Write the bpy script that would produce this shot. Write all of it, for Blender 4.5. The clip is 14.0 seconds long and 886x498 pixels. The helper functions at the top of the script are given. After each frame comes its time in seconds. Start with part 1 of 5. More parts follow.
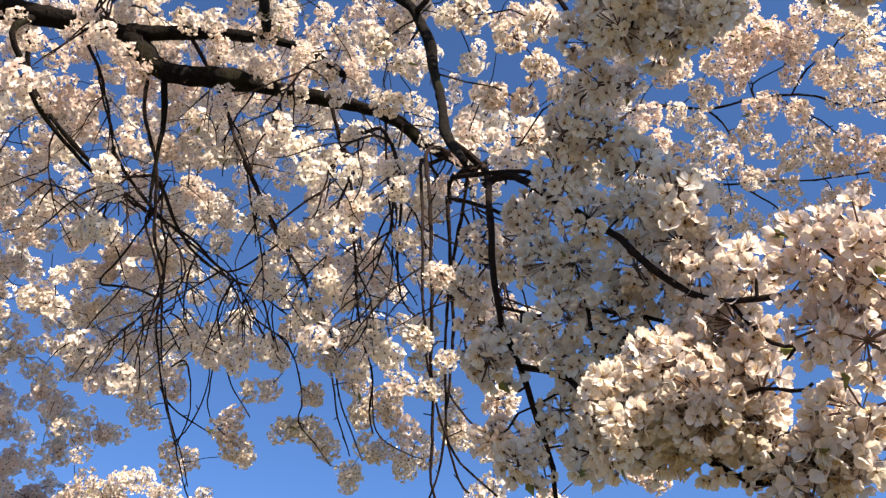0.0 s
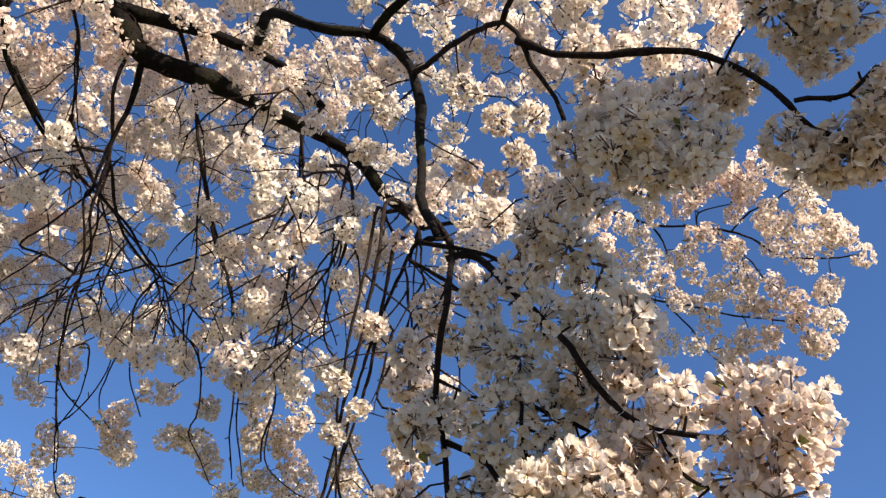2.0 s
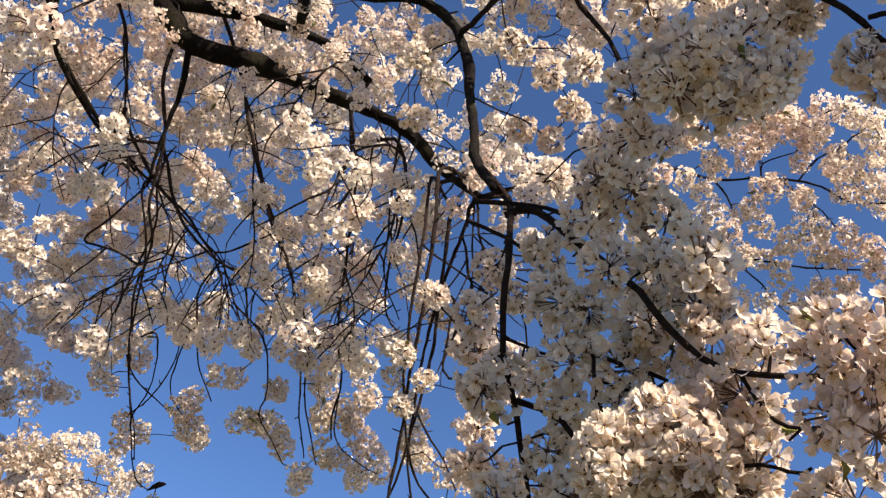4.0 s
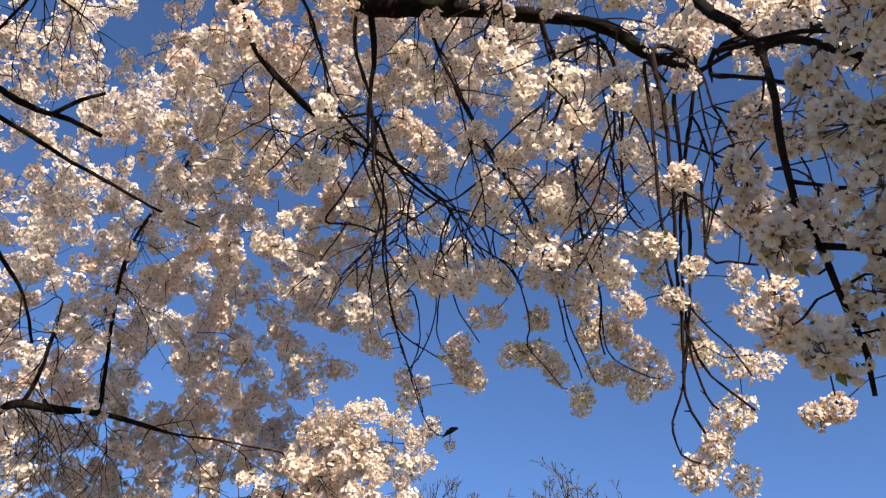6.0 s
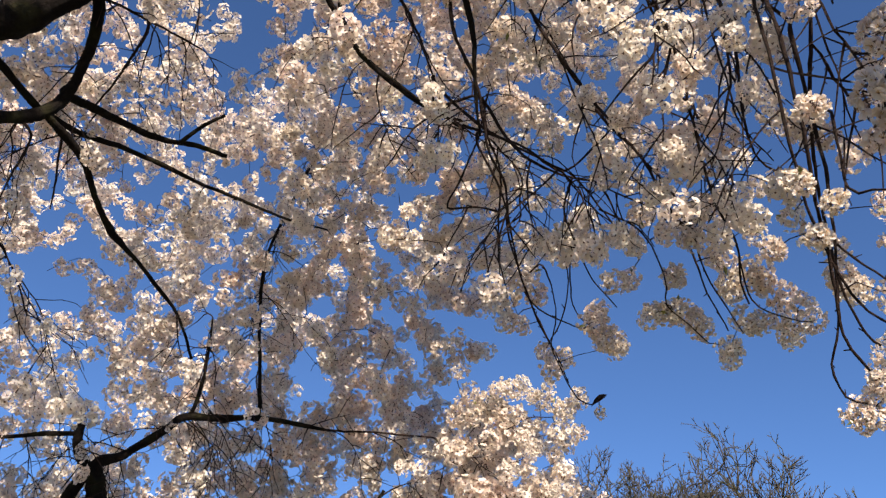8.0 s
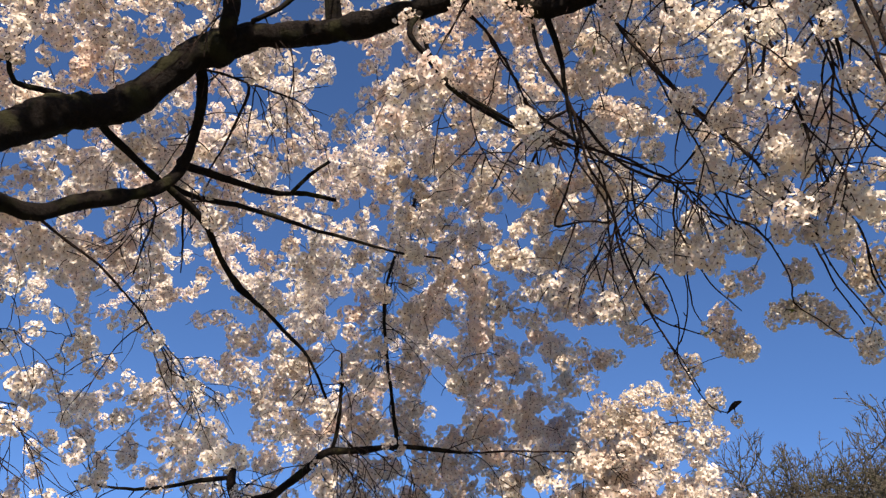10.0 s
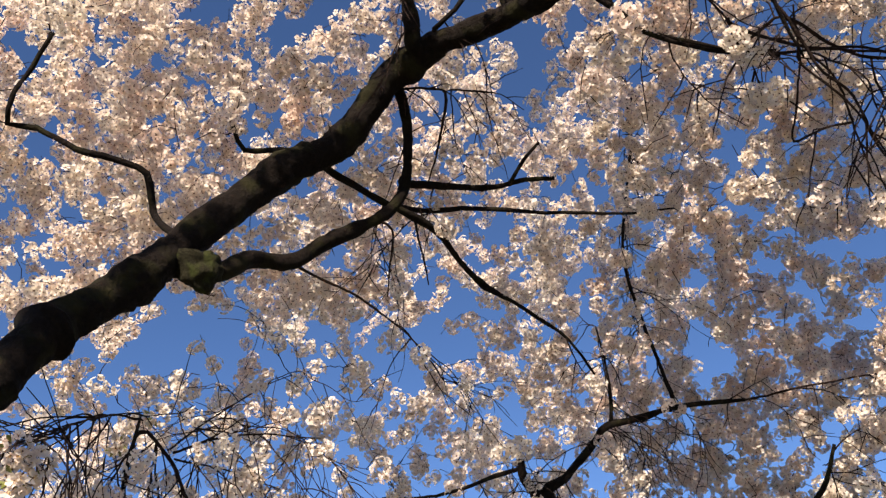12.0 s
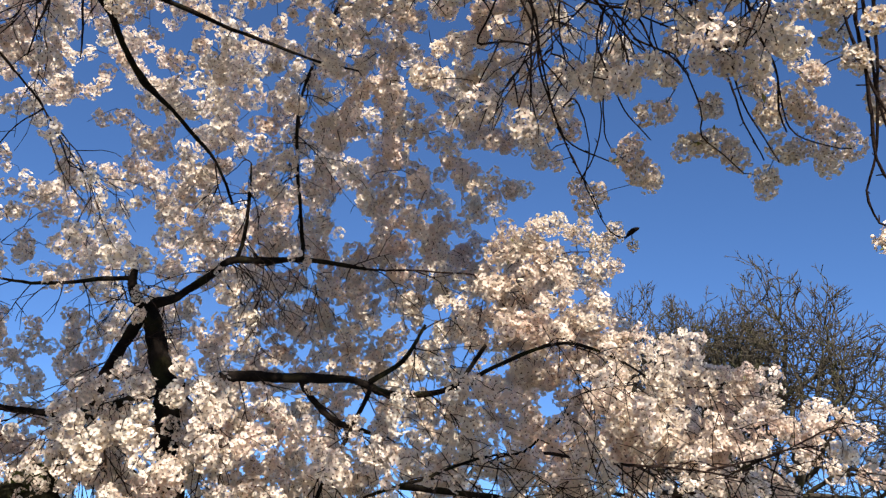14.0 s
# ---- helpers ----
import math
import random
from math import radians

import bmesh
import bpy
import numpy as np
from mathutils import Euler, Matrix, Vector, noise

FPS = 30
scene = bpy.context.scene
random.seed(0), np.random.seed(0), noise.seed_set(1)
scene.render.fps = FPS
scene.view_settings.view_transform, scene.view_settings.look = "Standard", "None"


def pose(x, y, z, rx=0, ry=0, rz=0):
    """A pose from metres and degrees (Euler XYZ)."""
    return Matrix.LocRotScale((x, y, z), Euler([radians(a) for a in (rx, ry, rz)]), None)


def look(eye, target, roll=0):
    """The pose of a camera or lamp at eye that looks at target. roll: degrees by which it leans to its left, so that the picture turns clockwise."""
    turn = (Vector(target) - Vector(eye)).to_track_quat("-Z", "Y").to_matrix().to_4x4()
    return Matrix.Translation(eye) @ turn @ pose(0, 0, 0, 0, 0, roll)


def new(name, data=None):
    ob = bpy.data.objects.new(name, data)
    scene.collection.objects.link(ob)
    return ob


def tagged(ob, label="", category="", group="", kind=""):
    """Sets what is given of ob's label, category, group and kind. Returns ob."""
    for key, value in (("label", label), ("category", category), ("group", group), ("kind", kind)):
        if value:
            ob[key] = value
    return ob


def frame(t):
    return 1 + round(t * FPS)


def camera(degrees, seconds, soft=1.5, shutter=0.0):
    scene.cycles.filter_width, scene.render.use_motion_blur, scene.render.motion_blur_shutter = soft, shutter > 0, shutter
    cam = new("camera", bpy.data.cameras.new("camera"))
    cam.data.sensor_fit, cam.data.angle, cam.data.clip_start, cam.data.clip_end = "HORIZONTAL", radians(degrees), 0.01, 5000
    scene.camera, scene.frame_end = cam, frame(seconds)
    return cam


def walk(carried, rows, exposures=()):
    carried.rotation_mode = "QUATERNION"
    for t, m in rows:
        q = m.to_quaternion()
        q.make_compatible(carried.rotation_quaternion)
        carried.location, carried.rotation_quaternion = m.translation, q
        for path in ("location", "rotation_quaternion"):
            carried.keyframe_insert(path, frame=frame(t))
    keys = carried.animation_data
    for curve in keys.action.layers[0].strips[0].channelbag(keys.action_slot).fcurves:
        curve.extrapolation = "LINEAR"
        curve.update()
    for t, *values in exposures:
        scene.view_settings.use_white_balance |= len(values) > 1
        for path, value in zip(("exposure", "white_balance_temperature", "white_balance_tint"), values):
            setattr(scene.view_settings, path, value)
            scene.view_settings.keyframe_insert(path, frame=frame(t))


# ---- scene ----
cam = camera(55.2, 14.0, soft=1.3)
# seconds, eye, turn (degrees, Euler XYZ)
PATH = [
    (0, 0.000, -0.000, 1.600, 130.00, 2.00, -0.00),
    (0.5, -0.006, 0.006, 1.604, 132.87, 0.03, -6.34),
    (1, -0.018, -0.052, 1.615, 135.01, -1.52, -10.46),
    (1.5, -0.036, -0.070, 1.612, 134.99, -3.19, -12.07),
    (2, -0.074, -0.050, 1.597, 133.42, -4.78, -13.27),
    (4.5, -0.066, 0.052, 1.596, 130.44, -3.32, -4.35),
    (5, -0.130, 0.100, 1.580, 128.41, -1.71, 0.68),
    (5.5, -0.128, 0.086, 1.587, 126.96, -2.83, 6.93),
    (6, -0.131, 0.097, 1.581, 126.03, -2.88, 12.31),
    (6.5, -0.164, 0.089, 1.566, 125.77, -1.31, 16.68),
    (7, -0.125, 0.081, 1.577, 125.47, -1.27, 20.50),
    (7.5, -0.143, 0.072, 1.561, 125.14, -1.38, 21.75),
    (8, -0.145, 0.081, 1.560, 124.31, -1.38, 23.37),
    (10.5, -0.075, -0.012, 1.640, 124.63, 1.20, 37.31),
    (11, -0.142, -0.039, 1.624, 125.12, 3.30, 41.71),
    (11.5, -0.158, -0.039, 1.628, 124.89, 4.31, 48.73),
    (12, -0.173, -0.035, 1.633, 123.69, 3.89, 53.72),
    (12.5, -0.169, -0.038, 1.629, 122.34, 3.16, 53.06),
    (13, -0.178, -0.031, 1.629, 119.10, 2.26, 46.13),
    (13.5, -0.128, 0.084, 1.555, 115.06, -0.01, 32.70),
    (14, -0.104, 0.095, 1.547, 113.53, -1.31, 26.73),
]
walk(cam, [(t, pose(x, y, z, rx, ry, rz)) for t, x, y, z, rx, ry, rz in PATH],
     exposures=[(0.0, 1.66, 6980, 9.5), (1.0, 1.53, 6980, 8.5), (2.0, 1.50, 7000, 8.5), (5.0, 1.40, 7250, 12), (8.0, 1.29, 6950, 10.5), (10.5, 1.24, 7050, 11.5), (12.0, 1.18, 7280, 13), (12.5, 1.18, 7300, 13), (13.0, 1.18, 7250, 12.5), (14.0, 1.18, 6800, 9.0)])

# ---- light ----
SUN_EL, SUN_AZ = 36.0, 141.0         # azimuth in degrees, clockwise from +y
world = bpy.data.worlds.new("sky")
scene.world = world
world.use_nodes = True
wn = world.node_tree
sky = wn.nodes.new("ShaderNodeTexSky")
sky.sky_type, sky.sun_disc = "NISHITA", False
sky.sun_elevation, sky.sun_rotation = radians(SUN_EL), radians(SUN_AZ)
sky.air_density, sky.dust_density, sky.ozone_density = 1.0, 0.0, 10.0
sky.altitude = 3000.0
wn.links.new(sky.outputs["Color"], wn.nodes["Background"].inputs["Color"])
wn.nodes["Background"].inputs["Strength"].default_value = 0.083
sun = new("sun", bpy.data.lights.new("sun", "SUN"))
sun.data.energy, sun.data.angle, sun.data.color = 5.0, radians(0.6), (1.0, 0.905, 0.79)
sun_way = Vector((math.sin(radians(SUN_AZ)) * math.cos(radians(SUN_EL)), math.cos(radians(SUN_AZ)) * math.cos(radians(SUN_EL)), math.sin(radians(SUN_EL))))
sun.matrix_world = look(sun_way * 50, (0, 0, 0))

rng = random.Random(7)


# ---- materials ----
def material(name):
    m = bpy.data.materials.new(name)
    m.use_nodes = True
    t = m.node_tree
    return m, t, t.nodes["Principled BSDF"]


def node(t, kind, **values):
    n = t.nodes.new(kind)
    for key, value in values.items():
        n.inputs[key].default_value = value
    return n


def ramp(t, source, stops):
    r = t.nodes.new("ShaderNodeValToRGB")
    while len(r.color_ramp.elements) < len(stops):
        r.color_ramp.elements.new(0.5)
    for e, (at, colour) in zip(r.color_ramp.elements, stops):
        e.position, e.color = at, (*colour, 1)
    t.links.new(source, r.inputs["Fac"])
    return r.outputs["Color"]


def bark_material(name, dark, light, moss, scale, green=0.0):
    """Rough bark: fine grain, flaky patches, some moss."""
    m, t, p = material(name)
    at = t.nodes.new("ShaderNodeNewGeometry").outputs["Position"]
    fine = node(t, "ShaderNodeTexNoise", Scale=60.0 * scale, Detail=6.0, Roughness=0.7)
    wide = node(t, "ShaderNodeTexNoise", Scale=7.0 * scale, Detail=3.0)
    for n in (fine, wide):
        t.links.new(at, n.inputs["Vector"])
    colour = ramp(t, fine.outputs["Fac"], [(0.3, dark), (0.7, light)])
    patch = ramp(t, wide.outputs["Fac"], [(0.52, (0, 0, 0)), (0.66, (green, green, green))])
    mix = t.nodes.new("ShaderNodeMix")
    mix.data_type = "RGBA"
    t.links.new(patch, mix.inputs["Factor"])
    t.links.new(colour, mix.inputs["A"])
    mix.inputs["B"].default_value = (*moss, 1)
    t.links.new(mix.outputs["Result"], p.inputs["Base Color"])
    p.inputs["Roughness"].default_value = 0.9
    p.inputs["Specular IOR Level"].default_value = 0.1
    bump = node(t, "ShaderNodeBump", Strength=1.0, Distance=0.02)
    t.links.new(fine.outputs["Fac"], bump.inputs["Height"])
    t.links.new(bump.outputs["Normal"], p.inputs["Normal"])
    return m


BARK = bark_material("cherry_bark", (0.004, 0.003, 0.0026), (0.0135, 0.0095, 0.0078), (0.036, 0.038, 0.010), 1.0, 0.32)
MOSSY = bark_material("mossy_bark", (0.008, 0.007, 0.004), (0.035, 0.033, 0.018), (0.042, 0.052, 0.014), 2.0, 0.8)
TWIG = bark_material("twig_bark", (0.008, 0.0055, 0.005), (0.048, 0.029, 0.024), (0.05, 0.03, 0.025), 2.0)
GREY_BARK = bark_material("grey_bark", (0.026, 0.022, 0.018), (0.075, 0.064, 0.050), (0.070, 0.076, 0.030), 0.15, 0.5)


def petal_material(name, pale, blush, share):
    """Thin petals: part of the light that meets them goes through. Some sprays are pinker than others."""
    m, t, p = material(name)
    geo = t.nodes.new("ShaderNodeNewGeometry")
    wide = node(t, "ShaderNodeTexNoise", Scale=2.2, Detail=2.0)
    t.links.new(geo.outputs["Position"], wide.inputs["Vector"])
    rand = t.nodes.new("ShaderNodeMath")
    rand.operation = "MULTIPLY_ADD"
    rand.inputs[1].default_value = 0.55
    t.links.new(geo.outputs["Random Per Island"], rand.inputs[0])
    lift = t.nodes.new("ShaderNodeMath")
    lift.operation = "MULTIPLY_ADD"
    lift.inputs[1].default_value, lift.inputs[2].default_value = 2.2, -0.85
    t.links.new(wide.outputs["Fac"], lift.inputs[0])
    t.links.new(lift.outputs["Value"], rand.inputs[2])
    colour = ramp(t, rand.outputs["Value"], [(0.0, pale), (0.6, tuple(0.6 * a + 0.4 * b for a, b in zip(pale, blush))), (1.0, blush)])
    t.links.new(colour, p.inputs["Base Color"])
    p.inputs["Roughness"].default_value = 0.65
    p.inputs["Specular IOR Level"].default_value = 0.2
    thin = t.nodes.new("ShaderNodeBsdfTranslucent")
    warm = t.nodes.new("ShaderNodeMix")
    warm.data_type, warm.blend_type = "RGBA", "MULTIPLY"
    warm.inputs["Factor"].default_value = 1.0
    warm.inputs["B"].default_value = (1.0, 0.955, 0.895, 1)
    t.links.new(colour, warm.inputs["A"])
    t.links.new(warm.outputs["Result"], thin.inputs["Color"])
    mix = t.nodes.new("ShaderNodeMixShader")
    mix.inputs["Fac"].default_value = share
    t.links.new(p.outputs["BSDF"], mix.inputs[1])
    t.links.new(thin.outputs["BSDF"], mix.inputs[2])
    t.links.new(mix.outputs["Shader"], t.nodes["Material Output"].inputs["Surface"])
    return m


PETAL = petal_material("petal", (0.790, 0.741, 0.668), (0.772, 0.638, 0.580), 0.47)


def plain(name, colour, rough=0.6, vary=0.25):
    m, t, p = material(name)
    n = node(t, "ShaderNodeTexNoise", Scale=300.0, Detail=2.0)
    t.links.new(t.nodes.new("ShaderNodeNewGeometry").outputs["Position"], n.inputs["Vector"])
    c = ramp(t, n.outputs["Fac"], [(0.3, tuple(v * (1 - vary) for v in colour)), (0.7, tuple(min(1, v * (1 + vary)) for v in colour))])
    t.links.new(c, p.inputs["Base Color"])
    p.inputs["Roughness"].default_value = rough
    return m


HEART = plain("flower_heart", (0.085, 0.034, 0.024))
STALK = plain("flower_stalk", (0.11, 0.058, 0.035))
STAMEN = plain("stamen", (0.55, 0.36, 0.16))
LEAF = plain("young_leaf", (0.16, 0.17, 0.04), 0.45)


# ---- mesh helpers ----
class Build:
    """Gathers vertices, faces and material slots, and makes one mesh of them."""

    def __init__(self):
        self.v, self.f, self.m, self.n = [], [], [], 0

    def add(self, v, f, m):
        """v: (n, 3); f: (k, 3) triangles; m: a slot, or one for each face."""
        self.v.append(np.asarray(v, dtype=np.float32))
        self.f.append(np.asarray(f, dtype=np.int32) + self.n)
        self.m.append(np.broadcast_to(np.asarray(m, dtype=np.int32), (len(f),)))
        self.n += len(v)

    def arrays(self):
        return np.concatenate(self.v), np.concatenate(self.f), np.concatenate(self.m)

    def mesh(self, name, materials, smooth=False):
        v, f, m = self.arrays()
        me = bpy.data.meshes.new(name)
        me.vertices.add(len(v))
        me.vertices.foreach_set("co", v.ravel())
        me.loops.add(3 * len(f))
        me.loops.foreach_set("vertex_index", f.ravel())
        me.polygons.add(len(f))
        me.polygons.foreach_set("loop_start", np.arange(0, 3 * len(f), 3, dtype=np.int32))
        me.polygons.foreach_set("material_index", m.astype(np.int32))
        me.polygons.foreach_set("use_smooth", np.full(len(f), smooth))
        for one in materials:
            me.materials.append(one)
        me.update(calc_edges=True)
        return me


def part(name, mesh, parent, label=""):
    ob = new(name, mesh)
    ob.parent = parent
    return tagged(ob, label)


def smooth_line(points, step):
    """A Catmull-Rom line through the points, a sample about every step."""
    p = [np.array(q, float) for q in points]
    p = [2 * p[0] - p[1]] + p + [2 * p[-1] - p[-2]]
    out = []
    for a, b, c, d in zip(p, p[1:], p[2:], p[3:]):
        n = max(2, int(np.linalg.norm(c - b) / step))
        for k in range(n):
            u = k / n
            out.append(0.5 * (2 * b + (c - a) * u + (2 * a - 5 * b + 4 * c - d) * u * u + (3 * b - a - 3 * c + d) * u ** 3))
    out.append(p[-2])
    return np.array(out)


def tube(build, line, radii, sides, slot=0, rough=0.0):
    """A closed tube round a line; rough: how uneven its skin is."""
    line = np.asarray(line, float)
    ways = np.gradient(line, axis=0)
    ways /= np.linalg.norm(ways, axis=1)[:, None] + 1e-9
    ref = np.array([0.31, 0.17, 0.93]) if abs(ways[0][2]) < 0.8 else np.array([0.9, 0.3, 0.1])
    one = np.cross(ways, ref)
    one /= np.linalg.norm(one, axis=1)[:, None] + 1e-9
    two = np.cross(ways, one)
    turn = np.arange(sides) / sides * 2 * math.pi
    r = np.broadcast_to(np.asarray(radii, float), (len(line),))[:, None] * np.ones((1, sides))
    if rough:
        r = r * (1 + rough * np.random.randn(len(line), sides) + 0.7 * rough * np.random.randn(len(line), 1))
    ring = line[:, None] + (np.cos(turn)[None, :, None] * one[:, None] + np.sin(turn)[None, :, None] * two[:, None]) * r[..., None]
    n = len(line)
    a = (np.arange(n - 1)[:, None] * sides + np.arange(sides)[None]).ravel()
    b = (np.arange(n - 1)[:, None] * sides + (np.arange(sides)[None] + 1) % sides).ravel()
    f = np.concatenate([np.stack([a, b, b + sides], 1), np.stack([a, b + sides, a + sides], 1)])
    caps = [[0, k + 1, k] for k in range(1, sides - 1)] + [[(n - 1) * sides, (n - 1) * sides + k, (n - 1) * sides + k + 1] for k in range(1, sides - 1)]
    build.add(ring.reshape(-1, 3), np.concatenate([f, np.array(caps)]), slot)


# ---- blossom ----
def petal(detail, cup, wide, size):
    """One notched petal that grows along +x from the flower's middle."""
    if detail == 2:
        v = [(0.10, 0, 0), (0.45, -0.30 * wide, 0.05), (0.50, 0, -0.05), (0.45, 0.30 * wide, 0.05), (0.80, -0.40 * wide, 0.06), (0.84, 0, -0.02),
             (0.80, 0.40 * wide, 0.06), (1.03, -0.20 * wide, 0.10), (0.93, 0, 0.04), (1.03, 0.20 * wide, 0.10)]
        f = [(0, 1, 2), (0, 2, 3), (1, 4, 5), (1, 5, 2), (2, 5, 6), (2, 6, 3), (4, 7, 8), (4, 8, 5), (5, 8, 9), (5, 9, 6)]
    elif detail == 1:
        v = [(0.10, 0, 0), (0.65, -0.40 * wide, 0.06), (0.65, 0.40 * wide, 0.06), (1.0, -0.20 * wide, 0.10), (0.92, 0, 0.0), (1.0, 0.20 * wide, 0.10)]
        f = [(0, 1, 4), (0, 4, 2), (1, 3, 4), (4, 5, 2)]
    else:
        v = [(0.08, 0, 0), (0.75, -0.42 * wide, 0.06), (1.0, 0, 0.05), (0.75, 0.42 * wide, 0.06)]
        f = [(0, 1, 2), (0, 2, 3)]
    v = np.array(v) * size
    c, s = math.cos(cup), math.sin(cup)
    return np.stack([v[:, 0] * c - v[:, 2] * s, v[:, 1], v[:, 0] * s + v[:, 2] * c], 1), np.array(f)


def flower(build, at, way, size, detail, root):
    """A five-petalled flower at a place, facing a way, on a stalk from root."""
    z = np.array(way) / np.linalg.norm(way)
    x = np.cross(z, [rng.gauss(0, 1) for _ in range(3)])
    x /= np.linalg.norm(x)
    m = np.stack([x, np.cross(z, x), z], 1)
    open_ = rng.uniform(0.15, 0.95) if detail else rng.uniform(0.10, 0.60)
    spin = rng.uniform(0, 6.28)
    for k in range(5):
        v, f = petal(detail, open_ + rng.gauss(0, 0.16 if detail else 0.10), rng.uniform(0.9, 1.15), size * rng.uniform(0.92, 1.08))
        if detail:                                       # each petal curls a little its own way
            tilt = rng.gauss(0, 0.28)
            v = np.stack([v[:, 0], v[:, 1] * math.cos(tilt) - v[:, 2] * math.sin(tilt), v[:, 1] * math.sin(tilt) + v[:, 2] * math.cos(tilt)], 1)
        a = spin + k * 1.2566 + rng.gauss(0, 0.07)
        c, s = math.cos(a), math.sin(a)
        v = np.stack([v[:, 0] * c - v[:, 1] * s, v[:, 0] * s + v[:, 1] * c, v[:, 2]], 1)
        build.add(v @ m.T + at, f, 0)
    if detail:
        wide = 0.15 if detail == 2 else 0.24
        ring = np.array([(0, 0, 0.16)] + [(wide * math.cos(j * 1.2566), wide * math.sin(j * 1.2566), 0.12) for j in range(5)]) * size
        build.add(ring @ m.T + at, [(0, j + 1, (j + 1) % 5 + 1) for j in range(5)], 1)
    else:
        ring = np.array([(0.29 * math.cos(j * 2.094), 0.29 * math.sin(j * 2.094), 0.15) for j in range(3)]) * size
        build.add(ring @ m.T + at, [(0, 1, 2)], 1)
    if detail == 2:
        for j in range(9):
            a, l = rng.uniform(0, 6.28), rng.uniform(0.3, 0.55)
            tip = np.array([l * math.cos(a), l * math.sin(a), rng.uniform(0.35, 0.55)]) * size
            side = np.array([-math.sin(a), math.cos(a), 0]) * 0.035 * size
            build.add(np.stack([tip * 0.15 - side, tip * 0.15 + side, tip - side, tip + side]) @ m.T + at, [(0, 1, 3), (0, 3, 2)], 3)
    if detail == 2:
        root, end = np.array(root), np.array(at)
        side = np.cross(end - root, z + 0.3) / (np.linalg.norm(end - root) + 1e-9) * 0.0010
        build.add(np.stack([root - side, root + side, end + side, end - side]), [(0, 1, 2), (0, 2, 3)], 2)
        cup = np.array([(0, 0, -0.42)] + [(0.20 * math.cos(j * 2.1), 0.20 * math.sin(j * 2.1), 0.02) for j in range(3)]) * size
        build.add(cup @ m.T + at, [(0, 2, 1), (0, 3, 2), (0, 1, 3)], 2)


def pom(detail, flowers, radius, size, leaves=0):
    """A ball of flowers round the end of a spur: its triangles."""
    build = Build()
    stretch = np.array([rng.uniform(0.9, 1.12), rng.uniform(0.9, 1.12), rng.uniform(0.85, 1.05)])
    lobes = [np.array([rng.gauss(0, 1) for _ in range(3)]) for _ in range(3)]
    lobes = [q / np.linalg.norm(q) for q in lobes]
    for k in range(flowers):
        z = 1 - 2 * (k + 0.5) / flowers
        a = k * 2.39996 + rng.uniform(-0.35, 0.35)
        way = np.array([math.sqrt(max(0, 1 - z * z)) * math.cos(a), math.sqrt(max(0, 1 - z * z)) * math.sin(a), z])
        way += np.array([rng.gauss(0, 0.22) for _ in range(3)])
        way = way / np.linalg.norm(way)
        bulge = 0.90 + 0.20 * max(max(0.0, way @ q) ** 3 for q in lobes)
        at = way * radius * bulge * rng.uniform(0.60, 1.14) * stretch
        face = way + np.array([rng.gauss(0, 0.40) for _ in range(3)])
        flower(build, at, face, size * rng.uniform(0.85, 1.15), detail, (0, 0, 0.01))
    for k in range(leaves):
        a = rng.uniform(0, 6.28)
        way = np.array([math.cos(a), math.sin(a), rng.uniform(-0.3, 0.8)])
        side = np.array([-math.sin(a), math.cos(a), 0.2]) * 0.007
        base, tip = way * radius * 0.5, way * radius * rng.uniform(1.15, 1.4)
        mid = 0.5 * (base + tip) + np.array([0, 0, 0.006])
        build.add(np.stack([base, mid - side, mid + side, tip, mid - np.array([0, 0, 0.004])]), [(0, 1, 4), (0, 4, 2), (1, 3, 4), (4, 3, 2)], 4)
    return build


BLOOM = [PETAL, HEART, STALK, STAMEN, LEAF]
NEAR = [pom(2, 40, 0.037, 0.0144, k % 2).mesh("blossom", BLOOM) for k in range(7)]
NEAR_LOOSE = [pom(2, 34, 0.038, 0.0146, k % 2).mesh("blossom", BLOOM) for k in range(4)]
NEAR_LEAFY = [pom(2, 18, 0.038, 0.0175, 5).mesh("blossom", BLOOM) for k in range(2)]
MID = [pom(1, 54, 0.048, 0.0146, k % 2).mesh("blossom", BLOOM) for k in range(9)]
FAR = [pom(0, 20, 0.058, 0.0252).arrays() for k in range(8)]
# few, oversized flowers: cheap balls for the unseen blossom that only casts shade
SHADE_POMS = [pom(0, 8, 0.060, 0.0430).arrays() for k in range(6)]
THIN = [pom(0, 34, 0.056, 0.0220).arrays() for k in range(8)]


def turned():
    """A random turn as a 3 x 3 array, with a random size."""
    q = np.array([rng.gauss(0, 1) for _ in range(4)])
    w, x, y, z = q / np.linalg.norm(q)
    return np.array([[1 - 2 * (y * y + z * z), 2 * (x * y - w * z), 2 * (x * z + w * y)], [2 * (x * y + w * z), 1 - 2 * (x * x + z * z), 2 * (y * z - w * x)],
                     [2 * (x * z - w * y), 2 * (y * z + w * x), 1 - 2 * (x * x + y * y)]])


class Tree:
    """A cherry tree: an empty at its foot, its limbs, and what grows on them."""

    def __init__(self, foot, label):
        self.root = tagged(new("cherry_tree"), label, "tree")
        self.root.location = foot
        bpy.context.view_layer.update()
        self.foot = np.array(foot, float)
        self.limbs, self.nodes = [], []           # objects; places with their limb and radius
        self.places = np.zeros((60000, 3))
        self.twigs, self.bloom = Build(), Build()

    def add(self, name, mesh, label=""):
        ob = part(name, mesh, self.root, label)
        ob.location = -self.root.location
        return ob

    def nearest(self, p):
        gap = self.places[:len(self.nodes)] - p
        return int(np.argmin(np.einsum("ij,ij->i", gap, gap)))

    def wood(self, place, limb, radius):
        self.places[len(self.nodes)] = place
        self.nodes.append((place, limb, radius))


